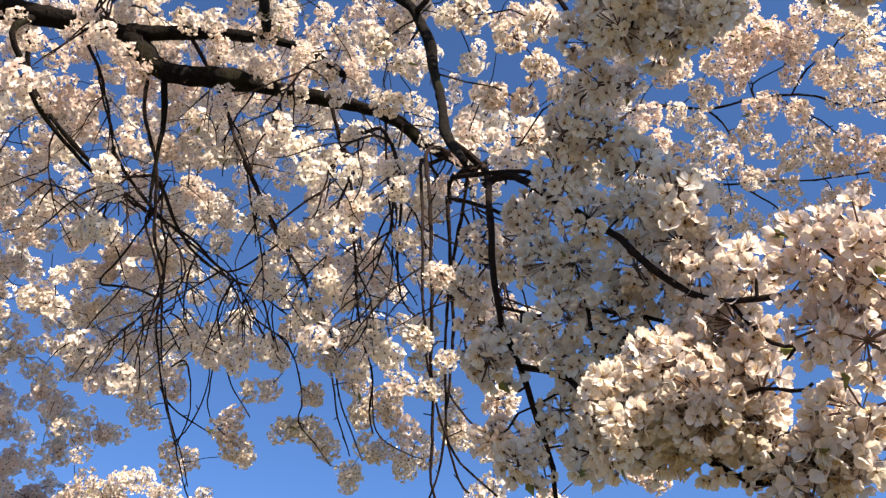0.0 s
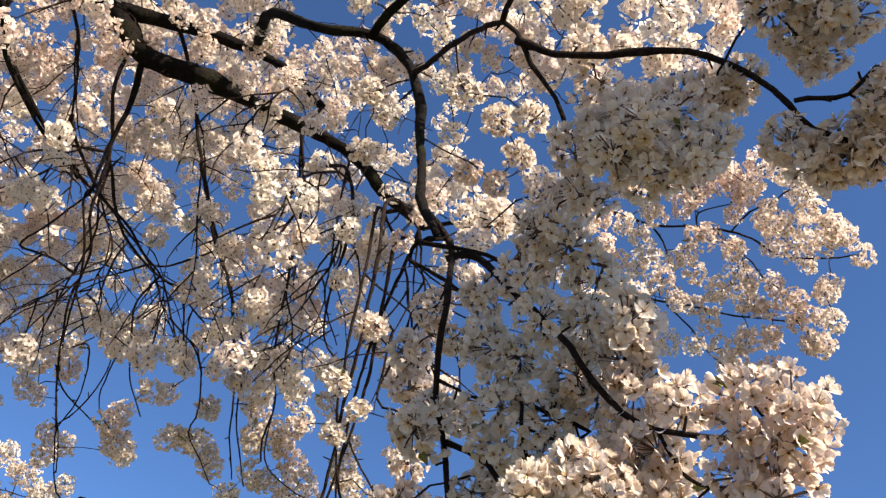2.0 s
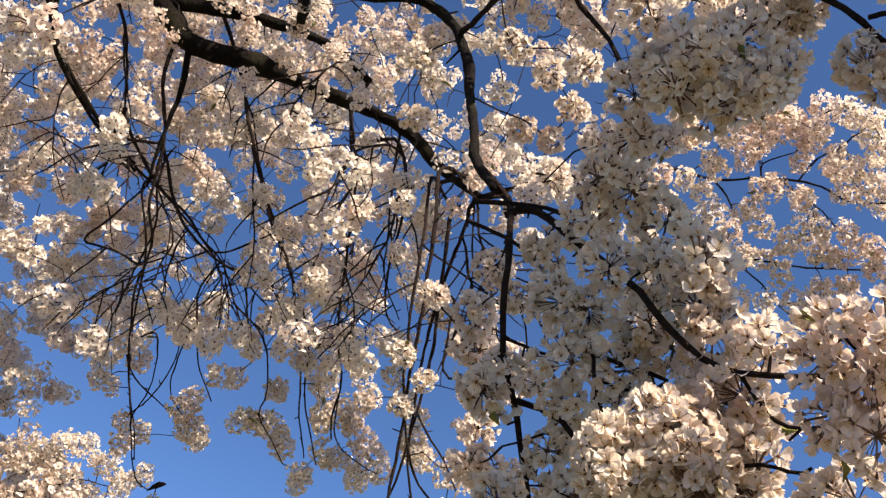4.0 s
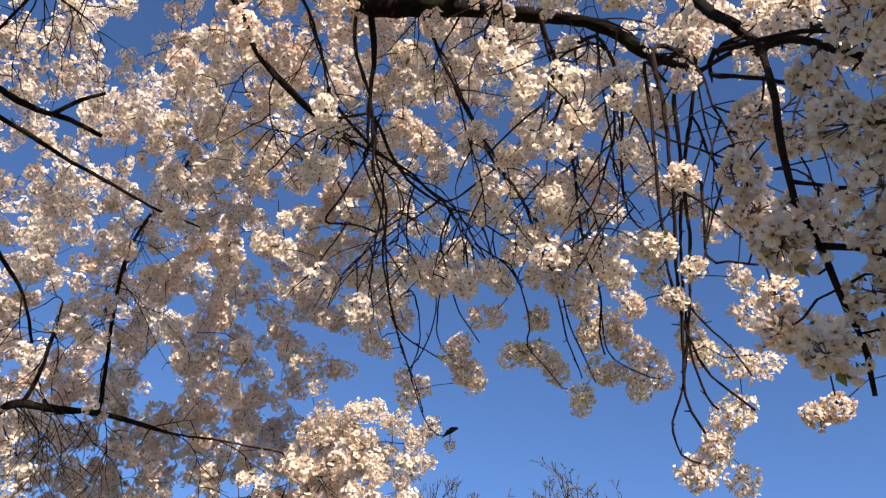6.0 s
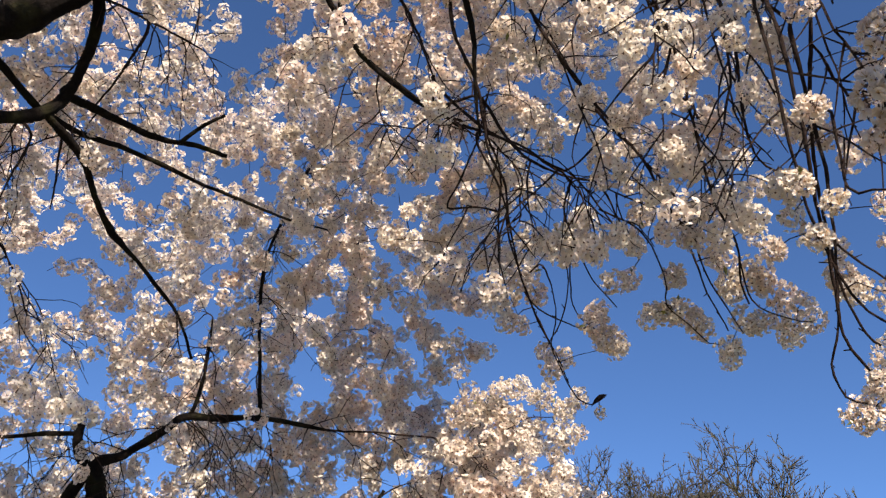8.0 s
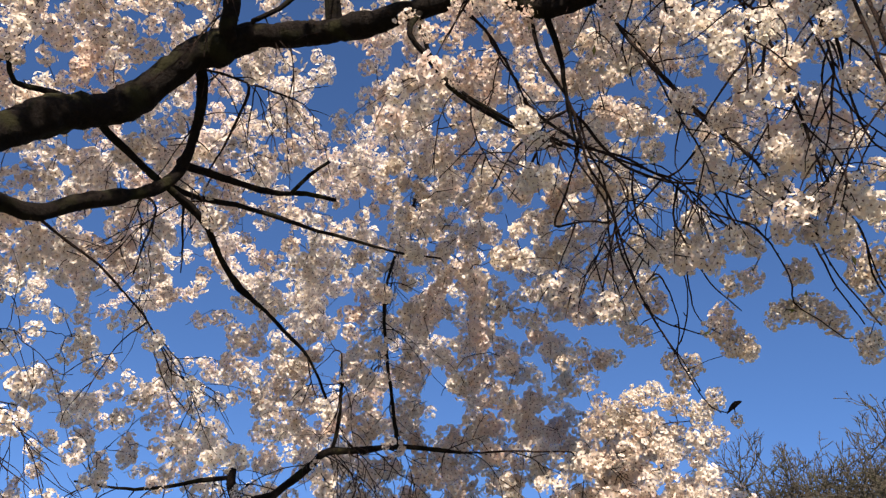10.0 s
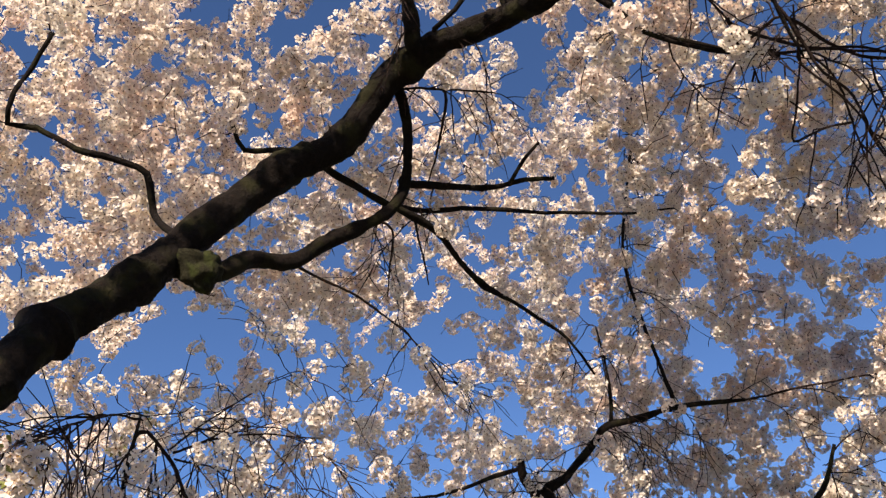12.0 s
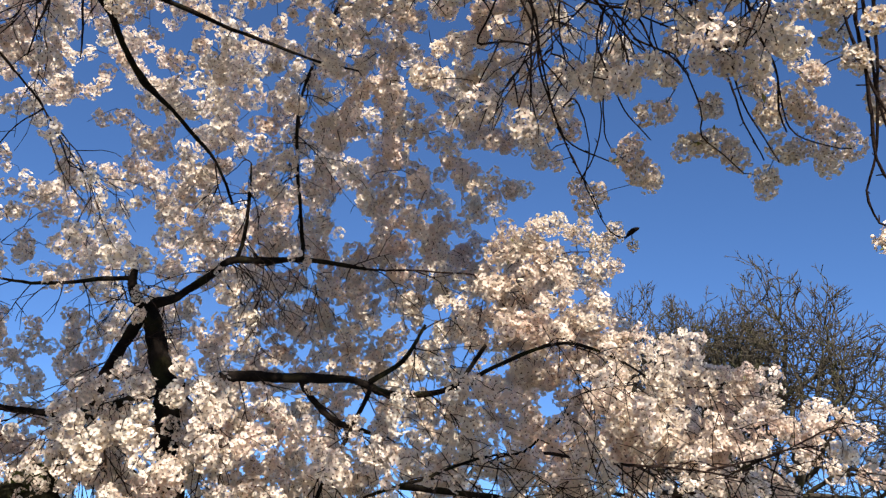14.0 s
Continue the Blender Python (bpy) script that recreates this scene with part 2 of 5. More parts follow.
def flake(v, line, radii, sides):
    """Roughens the skin of a stout limb: ridges along it, plates and pits."""
    for k in range(len(v)):
        mid, r = line[k // sides], radii[k // sides]
        out = v[k] - mid
        p = Vector(v[k])
        lift = 0.18 * noise.noise(p * 9) + 0.16 * noise.noise(p * 24) + 0.10 * noise.noise(p * 60)
        ridge = 0.05 * math.sin(3 * math.atan2(out[2], out[0] + 0.3 * out[1]) + 4 * noise.noise(p * 4))
        v[k] = mid + out * (1 + (lift + ridge) * min(1.0, 0.75 + 0.004 / r))


def branch(tree, name, points, r0, r1):
    """A tapered, slightly uneven branch through a few points; it becomes a part of its tree."""
    if r0 < 0.007:
        r0, r1 = r0 * 1.25, r1 * 1.35
    thick, stout = r0 > 0.012, r0 > 0.019
    line = smooth_line(points, 0.022 if stout else 0.045 if thick else 0.03)
    n = len(line)
    wob = np.cumsum(np.random.randn(n, 3), axis=0)
    wob -= np.linspace(0, 1, n)[:, None] * wob[-1] + (1 - np.linspace(0, 1, n))[:, None] * wob[0]
    line = line + wob * (0.0012 if stout else 0.0022 if thick else 0.0018)
    radii = np.linspace(r0, r1, n) * (1 + 0.06 * np.sin(np.arange(n) * (0.35 if stout else 0.9) + n))
    if stout:                                            # swellings and old knots
        for _ in range(n // 14):
            k = rng.randrange(n)
            radii = radii * (1 + rng.uniform(0.06, 0.22) * np.exp(-((np.arange(n) - k) / rng.uniform(1.5, 3.5)) ** 2))
    build = Build()
    tube(build, line, radii, 18 if r0 > 0.03 else 12 if stout else 7 if thick else 5, 0, 0.012 if stout else 0.05 if thick else 0.08)
    if stout:
        flake(build.v[0], line, radii, 18 if r0 > 0.03 else 12)
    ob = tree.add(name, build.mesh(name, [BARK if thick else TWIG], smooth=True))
    tree.limbs.append(ob)
    for k in range(0, n, 2):
        tree.wood(line[k], len(tree.limbs) - 1, radii[k])
    for k in range(2, n - 1, 7 if stout else 5 if thick else 3):        # short knobbly spurs
        if rng.random() < 0.7:
            way = np.array([rng.gauss(0, 1) for _ in range(3)])
            tip = line[k] + way / np.linalg.norm(way) * (radii[k] + (rng.uniform(0.02, 0.05) if thick else rng.uniform(0.008, 0.022)))
            tube(tree.twigs, [line[k], 0.5 * (line[k] + tip) + way * 0.004, tip], [0.0034, 0.0028, 0.0018] if thick else [0.0024, 0.002, 0.0014], 4)
    return line


def twig_to(tree, start, end, r0, r1, sag, sides=4):
    """A thin twig between two places, bent by its own weight; its samples."""
    start, end = np.array(start, float), np.array(end, float)
    l = np.linalg.norm(end - start)
    n = max(3, int(l / 0.06))
    u = np.linspace(0, 1, n + 1)[:, None]
    line = start + (end - start) * u
    line[:, 2] += (sag * l * np.sin(u * math.pi))[:, 0]
    bend = np.cumsum(np.random.randn(n + 1, 3), axis=0)
    bend -= u * bend[-1] + (1 - u) * bend[0]
    line = line + bend * 0.024 * min(1, l * 2)
    line[1:-1] += np.random.randn(n - 1, 3) * 0.008 * min(1, l * 3)
    tube(tree.twigs, line, np.linspace(r0, r1, n + 1), sides, 0, 0.06)
    return line


GAPS = [((0.34, 0.94, 2.11), 0.20), ((0.50, 0.70, 2.13), 0.10), ((0.20, 1.12, 3.10), 0.22), ((-1.46, 4.17, 3.45), 0.32), ((-1.54, 4.28, 3.13), 0.32), ((-1.29, 4.34, 2.87), 0.35), ((-0.96, 4.32, 2.42), 0.35),
        ((-2.9, 4.0, 2.6), 0.30), ((-2.3, 4.2, 2.3), 0.30), ((-3.3, 3.8, 3.1), 0.28), ((-2.2, 4.2, 3.2), 0.28), ((-0.6, 2.7, 3.6), 0.20), ((-1.0, 2.5, 4.1), 0.20)]      # places to which the sun comes down through the crown, and how wide
CLEAR = []                              # samples of the bare main limb


def free(at):
    """No blossom in the sun's gaps, nor close round the main limb or low over the lawn."""
    if np.linalg.norm(at - (0, 0, 1.6)) < 2.7:
        return False
    for place, wide in GAPS:
        away = at - np.array(place)
        along = away @ np.array(sun_way)
        if along > 0.6 and np.linalg.norm(away - along * np.array(sun_way)) < wide:
            return False
    if CLEAR:
        d = np.linalg.norm(CLEAR[0] - at, axis=1)
        k = int(np.argmin(d))
        return not (d[k] < 0.45 and np.linalg.norm(at - (0, 0, 1.6)) < np.linalg.norm(CLEAR[0][k] - (0, 0, 1.6)) + 0.1)
    return True


def cluster(tree, at, size, kind):
    """One ball of blossom: an object of its own (near, mid, leafy), or part of the joined rest (thin, far, or high,
    which is added for shade).
    """
    at = np.array(at, float)
    if kind in ("near", "mid", "leafy", "loose"):
        k = tree.nearest(at)
        ob = new("blossom", rng.choice({"near": NEAR, "mid": MID, "leafy": NEAR_LEAFY, "loose": NEAR_LOOSE}[kind]))
        ob.parent = tree.limbs[tree.nodes[k][1]]
        ob.matrix_basis = Matrix.LocRotScale(Vector(at), Euler([rng.uniform(0, 6.28) for _ in range(3)]), Vector([size * rng.uniform(0.9, 1.1) for _ in range(3)]))
    else:
        if not free(at):
            return
        v, f, m = rng.choice({"thin": THIN, "high": SHADE_POMS}.get(kind, FAR))
        tree.bloom.add(v @ (turned().T * size) + at, f, m)


def hang(tree, at, size, kind):
    """A ball of blossom with the twig that bears it."""
    at = np.array(at, float)
    near = tree.nodes[tree.nearest(at)]
    gap = np.linalg.norm(near[0] - at)
    if gap > 0.05:
        line = twig_to(tree, near[0], at, min(near[2] * 0.8, 0.0021 + 0.002 * gap), 0.0018, rng.uniform(0.02, 0.15))
        for q in line[1:]:
            tree.wood(q, near[1], 0.002)
    cluster(tree, at, size, kind)


def grow(tree, targets, kind, every, size, droop=0.12):
    """Twigs from the nearest wood out to each target, bearing blossom along their outer part."""
    left = [np.array(p, float) for p in targets]
    dist = [(np.linalg.norm(tree.nodes[tree.nearest(p)][0] - p), k) for k, p in enumerate(left)]
    for _, k in sorted(dist):
        p = left[k]
        near = tree.nodes[tree.nearest(p)]
        gap = np.linalg.norm(near[0] - p)
        line = twig_to(tree, near[0], p, max(0.0028, min(near[2] * 0.75, 0.0024 + 0.006 * gap)), 0.0018, droop * rng.uniform(0.3, 1.6), 4 if kind == "thin" else 3)
        for q in line[1:]:
            tree.wood(q, near[1], 0.003)
        run = every * rng.uniform(0.2, 0.9)
        total = 0.0
        for a, b in zip(line[::-1], line[-2::-1]):
            l = np.linalg.norm(b - a)
            while run < total + l:
                q = a + (b - a) * (run - total) / l
                cluster(tree, q + np.array([rng.gauss(0, 0.02), rng.gauss(0, 0.02), rng.gauss(-0.02, 0.02)]), size * rng.uniform(0.75, 1.1), kind)
                run += every * rng.uniform(0.7, 1.4)
            total += l
            if total > 0.8 * gap + 0.1:
                break


def shoot(tree, limb, start, way, length, r0, pull, keep, depth, bear, kind, sides=4):
    """A slender shoot that sets out one way, is bent down by its weight and lifts its tip again; knobbly spurs,
    side shoots left and right in turn, blossom at its end and on some spurs."""
    n = max(4, int(length / 0.045))
    d, p = np.array(way, float), np.array(start, float)
    d /= np.linalg.norm(d)
    drift = np.random.randn(3) * 0.035
    line = [p]
    for k in range(n):
        d = d + drift + np.random.randn(3) * 0.13
        d[2] += -pull * (1.0 + 0.4 * d[2]) if k < 0.78 * n else 0.6 * pull
        d /= np.linalg.norm(d)
        p = p + d * length / n
        if not keep(p):
            break
        line.append(p)
    n = len(line)
    if n < 4:
        return
    line = np.array(line)
    tube(tree.twigs, line, np.linspace(r0, max(0.0014, 0.42 * r0), n), sides, 0, 0.10)
    turn = rng.choice((-1, 1))
    for k in range(1, n - 1):
        tree.wood(line[k], limb, r0 * 0.7)
        along = line[k + 1] - line[k - 1]
        along /= np.linalg.norm(along) + 1e-9
        side = np.cross(along, np.random.randn(3))
        side /= np.linalg.norm(side) + 1e-9
        if sides > 3 and rng.random() < 0.55:
            tip = line[k] + (side + 0.5 * along) * rng.uniform(0.006, 0.016)
            tube(tree.twigs, [line[k], tip], [0.5 * r0 + 0.0007, 0.0011], 3)
        if depth and k > 1 and rng.random() < 0.50:
            turn = -turn
            flat = np.cross(along, (0.2, 1.0, 0.5))
            flat /= np.linalg.norm(flat) + 1e-9
            out = along * rng.uniform(0.45, 0.9) + flat * turn * rng.uniform(0.5, 0.9) + np.random.randn(3) * 0.22
            shoot(tree, limb, line[k], out, length * rng.uniform(0.18, 0.48) + 0.05, r0 * 0.66 + 0.0003, pull * 0.7, keep, depth - 1, bear, kind, sides)
        elif rng.random() < 0.22 * bear:
            cluster(tree, line[k] + side * 0.03, rng.uniform(0.6, 0.9), kind)
    if rng.random() < bear:
        cluster(tree, line[-1], rng.uniform(0.7, 1.0), kind)


def whips(tree, line, count, low, high, keep, bear):
    """Long shoots that hang from a branch."""
    for _ in range(count):
        start = line[rng.randrange(len(line) // 6, len(line))]
        if start[1] < 1.8 and start[0] > -1:                 # no long shoots on the lowest boughs
            continue
        near = tree.nodes[tree.nearest(start)]
        way = np.array([rng.gauss(0.1, 0.5), rng.gauss(0, 0.5), rng.gauss(-0.4, 0.3)])
        shoot(tree, near[1], start, way, rng.uniform(low, high), min(0.0056, near[2] * 0.6 + 0.0016), 0.24, keep, 1, bear, "thin")


def sprays(tree, line, count, low, high, keep, bear, kind):
    """Side shoots that fan out from a branch and bend down a little."""
    for _ in range(count):
        k = rng.randrange(len(line) // 5, len(line))
        if line[k][1] < 1.8 and line[k][0] > -1:
            continue
        along = line[k] - line[max(0, k - 3)]
        along = along / (np.linalg.norm(along) + 1e-9)
        way = along * rng.uniform(0.2, 0.7) + np.array([rng.gauss(0, 0.6), rng.gauss(0, 0.6), rng.gauss(-0.40, 0.40)])
        near = tree.nodes[tree.nearest(line[k])]
        shoot(tree, near[1], line[k], way, rng.uniform(low, high), min(0.0044, near[2] * 0.6 + 0.0012), 0.20 if kind == "thin" else 0.13, keep, 1, bear, kind, 4 if kind == "thin" else 3)


def cloud(centre, radii, count, keep=None):
    """Places spread evenly through an ellipsoid."""
    out = []
    while len(out) < count:
        q = np.array([rng.uniform(-1, 1) for _ in range(3)])
        if q @ q > 1:
            continue
        p = np.array(centre) + q * np.array(radii)
        if keep is None or keep(p):
            out.append(p)
    return out


def finish(tree):
    if tree.twigs.n:
        tagged(tree.add("brushwood", tree.twigs.mesh("brushwood", [TWIG])), kind="stuff")
    if tree.bloom.n:
        tagged(tree.add("blossom_mass", tree.bloom.mesh("blossom_mass", BLOOM, smooth=True), "white and pale pink cherry blossom"), kind="stuff")


# ---- ground ----
def ground():
    bm = bmesh.new()
    n, span = 60, 2000.0
    grid = [math.copysign(abs(k / n * 2 - 1) ** 3, k / n * 2 - 1) * span for k in range(n + 1)]
    vs = [[bm.verts.new((x, y, 0.05 * noise.noise((x * 0.2, y * 0.2, 0)))) for x in grid] for y in grid]
    for j in range(n):
        for i in range(n):
            bm.faces.new((vs[j][i], vs[j][i + 1], vs[j + 1][i + 1], vs[j + 1][i]))
    me = bpy.data.meshes.new("ground")
    bm.to_mesh(me)
    bm.free()
    m, t, p = material("lawn")
    at = t.nodes.new("ShaderNodeNewGeometry").outputs["Position"]
    fine, wide = node(t, "ShaderNodeTexNoise", Scale=40.0, Detail=6.0), node(t, "ShaderNodeTexNoise", Scale=0.6, Detail=4.0)
    for k in (fine, wide):
        t.links.new(at, k.inputs["Vector"])
    a = ramp(t, fine.outputs["Fac"], [(0.3, (0.053, 0.051, 0.024)), (0.7, (0.136, 0.126, 0.064))])
    b = ramp(t, wide.outputs["Fac"], [(0.35, (0.8, 0.8, 0.8)), (0.7, (1.1, 1.0, 0.8))])
    mul = t.nodes.new("ShaderNodeMix")
    mul.data_type, mul.blend_type = "RGBA", "MULTIPLY"
    mul.inputs["Factor"].default_value = 1.0
    t.links.new(a, mul.inputs["A"])
    t.links.new(b, mul.inputs["B"])
    t.links.new(mul.outputs["Result"], p.inputs["Base Color"])
    p.inputs["Roughness"].default_value = 0.9
    me.materials.append(m)
    tagged(new("ground", me), "dry winter grass lawn under the cherry trees", "ground", kind="structure")


ground()

# ---- cherry trees ----
A = Tree((-2.6, -0.5, 0), "spreading cherry tree in full white blossom, dark mossy bark")
B = Tree((-3.6, 3.9, 0), "sunlit cherry tree thick with white blossom, dark limbs")
C = Tree((-4.6, 1.2, 0), "cherry tree with thin drooping sprays of white blossom")
branch(A, "trunk", [(-2.6, -0.5, -0.1), (-2.62, -0.42, 0.8), (-2.68, -0.2, 1.6), (-2.77, 0.09, 2.36)], 0.17, 0.105)
branch(B, "trunk", [(-3.6, 3.9, -0.1), (-3.62, 3.85, 1.0), (-3.64, 3.75, 2.0), (-3.66, 3.6, 2.66), (-3.73, 3.54, 2.95), (-3.74, 3.46, 3.14)], 0.12, 0.05)
branch(C, "trunk", [(-4.6, 1.2, -0.1), (-4.58, 1.25, 0.9), (-4.4, 1.35, 1.7), (-3.52, 0.96, 2.47)], 0.09, 0.022)
lines = []
lines.append((A, branch(A, "limb", [(-2.77, 0.09, 2.36), (-2.87, 0.35, 2.87), (-2.95, 0.50, 3.11), (-2.96, 0.75, 3.40), (-2.95, 1.06, 3.81), (-2.89, 1.28, 4.09), (-2.77, 1.50, 4.25), (-2.53, 1.63, 4.54), (-2.30, 1.76, 4.64)], 0.078, 0.07)))
lines.append((A, branch(A, "limb", [(-2.53, 1.63, 4.54), (-2.30, 1.76, 4.64), (-2.02, 1.90, 4.62), (-1.83, 1.94, 4.58), (-1.61, 1.97, 4.55), (-1.34, 2.02, 4.53), (-1.09, 2.05, 4.48)], 0.066, 0.036)))
lines.append((A, branch(A, "limb", [(-1.13, 2.05, 4.49), (-1.14, 2.06, 4.46), (-1.00, 2.12, 4.33), (-0.76, 2.12, 4.28), (-0.55, 2.18, 4.28), (-0.34, 2.20, 4.23), (-0.12, 2.23, 4.16), (0.03, 2.26, 4.01), (0.20, 2.25, 3.87)], 0.045, 0.014)))
lines.append((A, branch(A, "branch", [(-1.11, 2.04, 4.48), (-0.77, 2.04, 4.46), (-0.54, 2.04, 4.40), (-0.40, 2.03, 4.30), (-0.28, 2.04, 4.18)], 0.032, 0.012)))
lines.append((A, branch(A, "branch", [(-1.01, 2.13, 4.32), (-1.01, 2.22, 4.17), (-1.05, 2.33, 4.00), (-1.07, 2.46, 3.85)], 0.014, 0.004)))
lines.append((A, branch(A, "branch", [(-1.52, 1.99, 4.54), (-1.53, 1.96, 4.46), (-1.54, 1.94, 4.35), (-1.51, 2.07, 4.27), (-1.49, 2.17, 4.20), (-1.41, 2.30, 4.14), (-1.33, 2.40, 4.08), (-1.18, 2.53, 4.03)], 0.016, 0.005)))
lines.append((A, branch(A, "branch", [(-1.37, 2.01, 4.52), (-1.31, 2.15, 4.44), (-1.25, 2.22, 4.28), (-1.24, 2.43, 4.10), (-1.24, 2.56, 3.97)], 0.008, 0.00255)))
lines.append((A, branch(A, "branch", [(-0.60, 2.04, 4.42), (-0.47, 1.50, 3.89), (-0.29, 1.29, 3.57), (-0.13, 1.26, 3.55), (-0.01, 1.23, 3.39), (0.03, 1.17, 3.05), (0.05, 1.09, 2.79), (0.07, 0.98, 2.61)], 0.02, 0.008)))
lines.append((A, branch(A, "branch", [(-0.13, 1.26, 3.55), (-0.10, 1.17, 3.55), (0.01, 0.99, 3.54), (0.07, 0.82, 3.51)], 0.013, 0.009)))
lines.append((A, branch(A, "branch", [(0.00, 1.22, 3.39), (0.07, 0.97, 3.20), (0.12, 0.80, 3.02), (0.18, 0.81, 2.93), (0.23, 0.82, 2.85), (0.26, 0.84, 2.77)], 0.008, 0.00425)))
lines.append((A, branch(A, "branch", [(0.12, 0.80, 3.02), (0.13, 0.75, 3.04), (0.15, 0.66, 3.03), (0.18, 0.52, 2.98)], 0.0072, 0.0051)))
lines.append((A, branch(A, "branch", [(0.15, 0.80, 2.97), (0.24, 0.76, 2.89), (0.37, 0.68, 2.84), (0.44, 0.66, 2.83), (0.50, 0.63, 2.76), (0.54, 0.62, 2.69), (0.58, 0.63, 2.66), (0.61, 0.61, 2.62)], 0.0064, 0.0034)))
lines.append((A, branch(A, "branch", [(0.54, 0.61, 2.69), (0.57, 0.59, 2.69), (0.60, 0.57, 2.68), (0.62, 0.52, 2.69)], 0.0032, 0.00255)))
lines.append((A, branch(A, "branch", [(0.05, 1.07, 2.76), (0.11, 1.12, 2.74), (0.11, 1.05, 2.59), (0.11, 1.04, 2.49), (0.12, 1.09, 2.39), (0.15, 1.14, 2.31), (0.17, 1.17, 2.25), (0.19, 1.21, 2.17), (0.19, 1.23, 2.12)], 0.0064, 0.00255)))
lines.append((A, branch(A, "twig", [(0.12, 1.09, 2.39), (0.15, 1.09, 2.38), (0.19, 1.09, 2.37)], 0.0032, 0.0017)))
lines.append((A, branch(A, "branch", [(0.15, 1.14, 2.31), (0.21, 1.10, 2.26), (0.24, 1.07, 2.20), (0.30, 1.03, 2.14), (0.34, 0.99, 2.08), (0.38, 0.96, 2.03), (0.42, 0.93, 2.01)], 0.004, 0.00255)))
lines.append((A, branch(A, "branch", [(0.19, 1.09, 2.37), (0.24, 1.03, 2.35), (0.24, 1.01, 2.29), (0.26, 1.04, 2.24), (0.30, 1.06, 2.19)], 0.0032, 0.0017)))
lines.append((A, branch(A, "twig", [(0.24, 1.04, 2.35), (0.28, 0.99, 2.30), (0.33, 0.97, 2.27), (0.29, 0.99, 2.26), (0.24, 1.02, 2.29)], 0.0032, 0.0017)))
lines.append((A, branch(A, "branch", [(0.11, 1.07, 2.64), (0.15, 1.06, 2.65), (0.22, 0.98, 2.50), (0.27, 0.89, 2.36), (0.30, 0.89, 2.31), (0.34, 0.88, 2.26), (0.38, 0.86, 2.23), (0.43, 0.81, 2.20), (0.45, 0.76, 2.17), (0.48, 0.70, 2.14)], 0.0064, 0.00255)))
lines.append((A, branch(A, "branch", [(0.11, 1.12, 2.74), (0.06, 1.13, 2.73), (0.15, 1.05, 2.66), (0.21, 0.98, 2.57)], 0.0048, 0.00255)))
lines.append((A, branch(A, "branch", [(0.06, 1.13, 2.73), (0.05, 1.16, 2.70), (0.11, 1.10, 2.61), (0.17, 1.04, 2.52)], 0.004, 0.00255)))
lines.append((A, branch(A, "twig", [(0.38, 0.86, 2.23), (0.41, 0.87, 2.18), (0.43, 0.85, 2.15), (0.44, 0.80, 2.12), (0.46, 0.76, 2.10)], 0.0024, 0.0017)))
lines.append((A, branch(A, "twig", [(0.38, 0.96, 2.03), (0.40, 0.92, 2.06), (0.43, 0.90, 2.06), (0.45, 0.87, 2.05), (0.46, 0.84, 2.04)], 0.0024, 0.0017)))
lines.append((A, branch(A, "twig", [(0.34, 0.98, 2.07), (0.36, 0.93, 2.11), (0.40, 0.89, 2.11), (0.42, 0.86, 2.09), (0.44, 0.84, 2.09)], 0.0024, 0.0015)))
lines.append((A, branch(A, "branch", [(0.20, 2.25, 3.87), (0.38, 2.09, 3.81), (0.56, 1.94, 3.68), (0.86, 2.15, 4.09), (1.18, 2.30, 4.25), (1.30, 2.25, 4.24), (1.40, 2.21, 4.22), (1.55, 2.17, 4.17), (1.66, 2.17, 4.10), (1.78, 2.11, 4.06), (1.91, 2.03, 4.04)], 0.0088, 0.0034)))
lines.append((A, branch(A, "twig", [(1.40, 2.21, 4.22), (1.52, 2.23, 4.13), (1.58, 2.24, 4.09), (1.63, 2.26, 4.04), (1.70, 2.26, 3.99)], 0.0032, 0.0017)))
lines.append((A, branch(A, "twig", [(1.48, 2.19, 4.19), (1.53, 2.10, 4.24), (1.60, 2.03, 4.25), (1.65, 1.96, 4.27), (1.76, 1.98, 4.19)], 0.0032, 0.0017)))
lines.append((A, branch(A, "twig", [(1.35, 2.23, 4.23), (1.34, 2.19, 4.26), (1.40, 2.15, 4.27), (1.45, 2.11, 4.27)], 0.0032, 0.0017)))
lines.append((A, branch(A, "branch", [(0.56, 1.94, 3.68), (0.67, 1.97, 3.62), (0.99, 2.36, 3.99), (1.16, 2.52, 4.05), (1.26, 2.50, 4.01), (1.41, 2.46, 3.98), (1.56, 2.41, 3.93), (1.67, 2.36, 3.91), (1.79, 2.31, 3.87)], 0.0064, 0.00255)))
lines.append((A, branch(A, "twig", [(1.16, 2.30, 4.26), (1.24, 2.33, 4.19), (1.29, 2.39, 4.11), (1.33, 2.45, 4.04)], 0.004, 0.0017)))
lines.append((A, branch(A, "twig", [(1.31, 2.50, 3.99), (1.43, 2.53, 3.90), (1.50, 2.55, 3.82), (1.61, 2.55, 3.74), (1.74, 2.52, 3.68)], 0.0032, 0.0017)))
lines.append((A, branch(A, "twig", [(1.26, 2.50, 4.01), (1.27, 2.57, 3.93), (1.26, 2.67, 3.83)], 0.0024, 0.0017)))
lines.append((A, branch(A, "twig", [(1.45, 2.11, 4.27), (1.48, 2.00, 4.33), (1.53, 1.94, 4.35), (1.59, 1.89, 4.36)], 0.0032, 0.0017)))
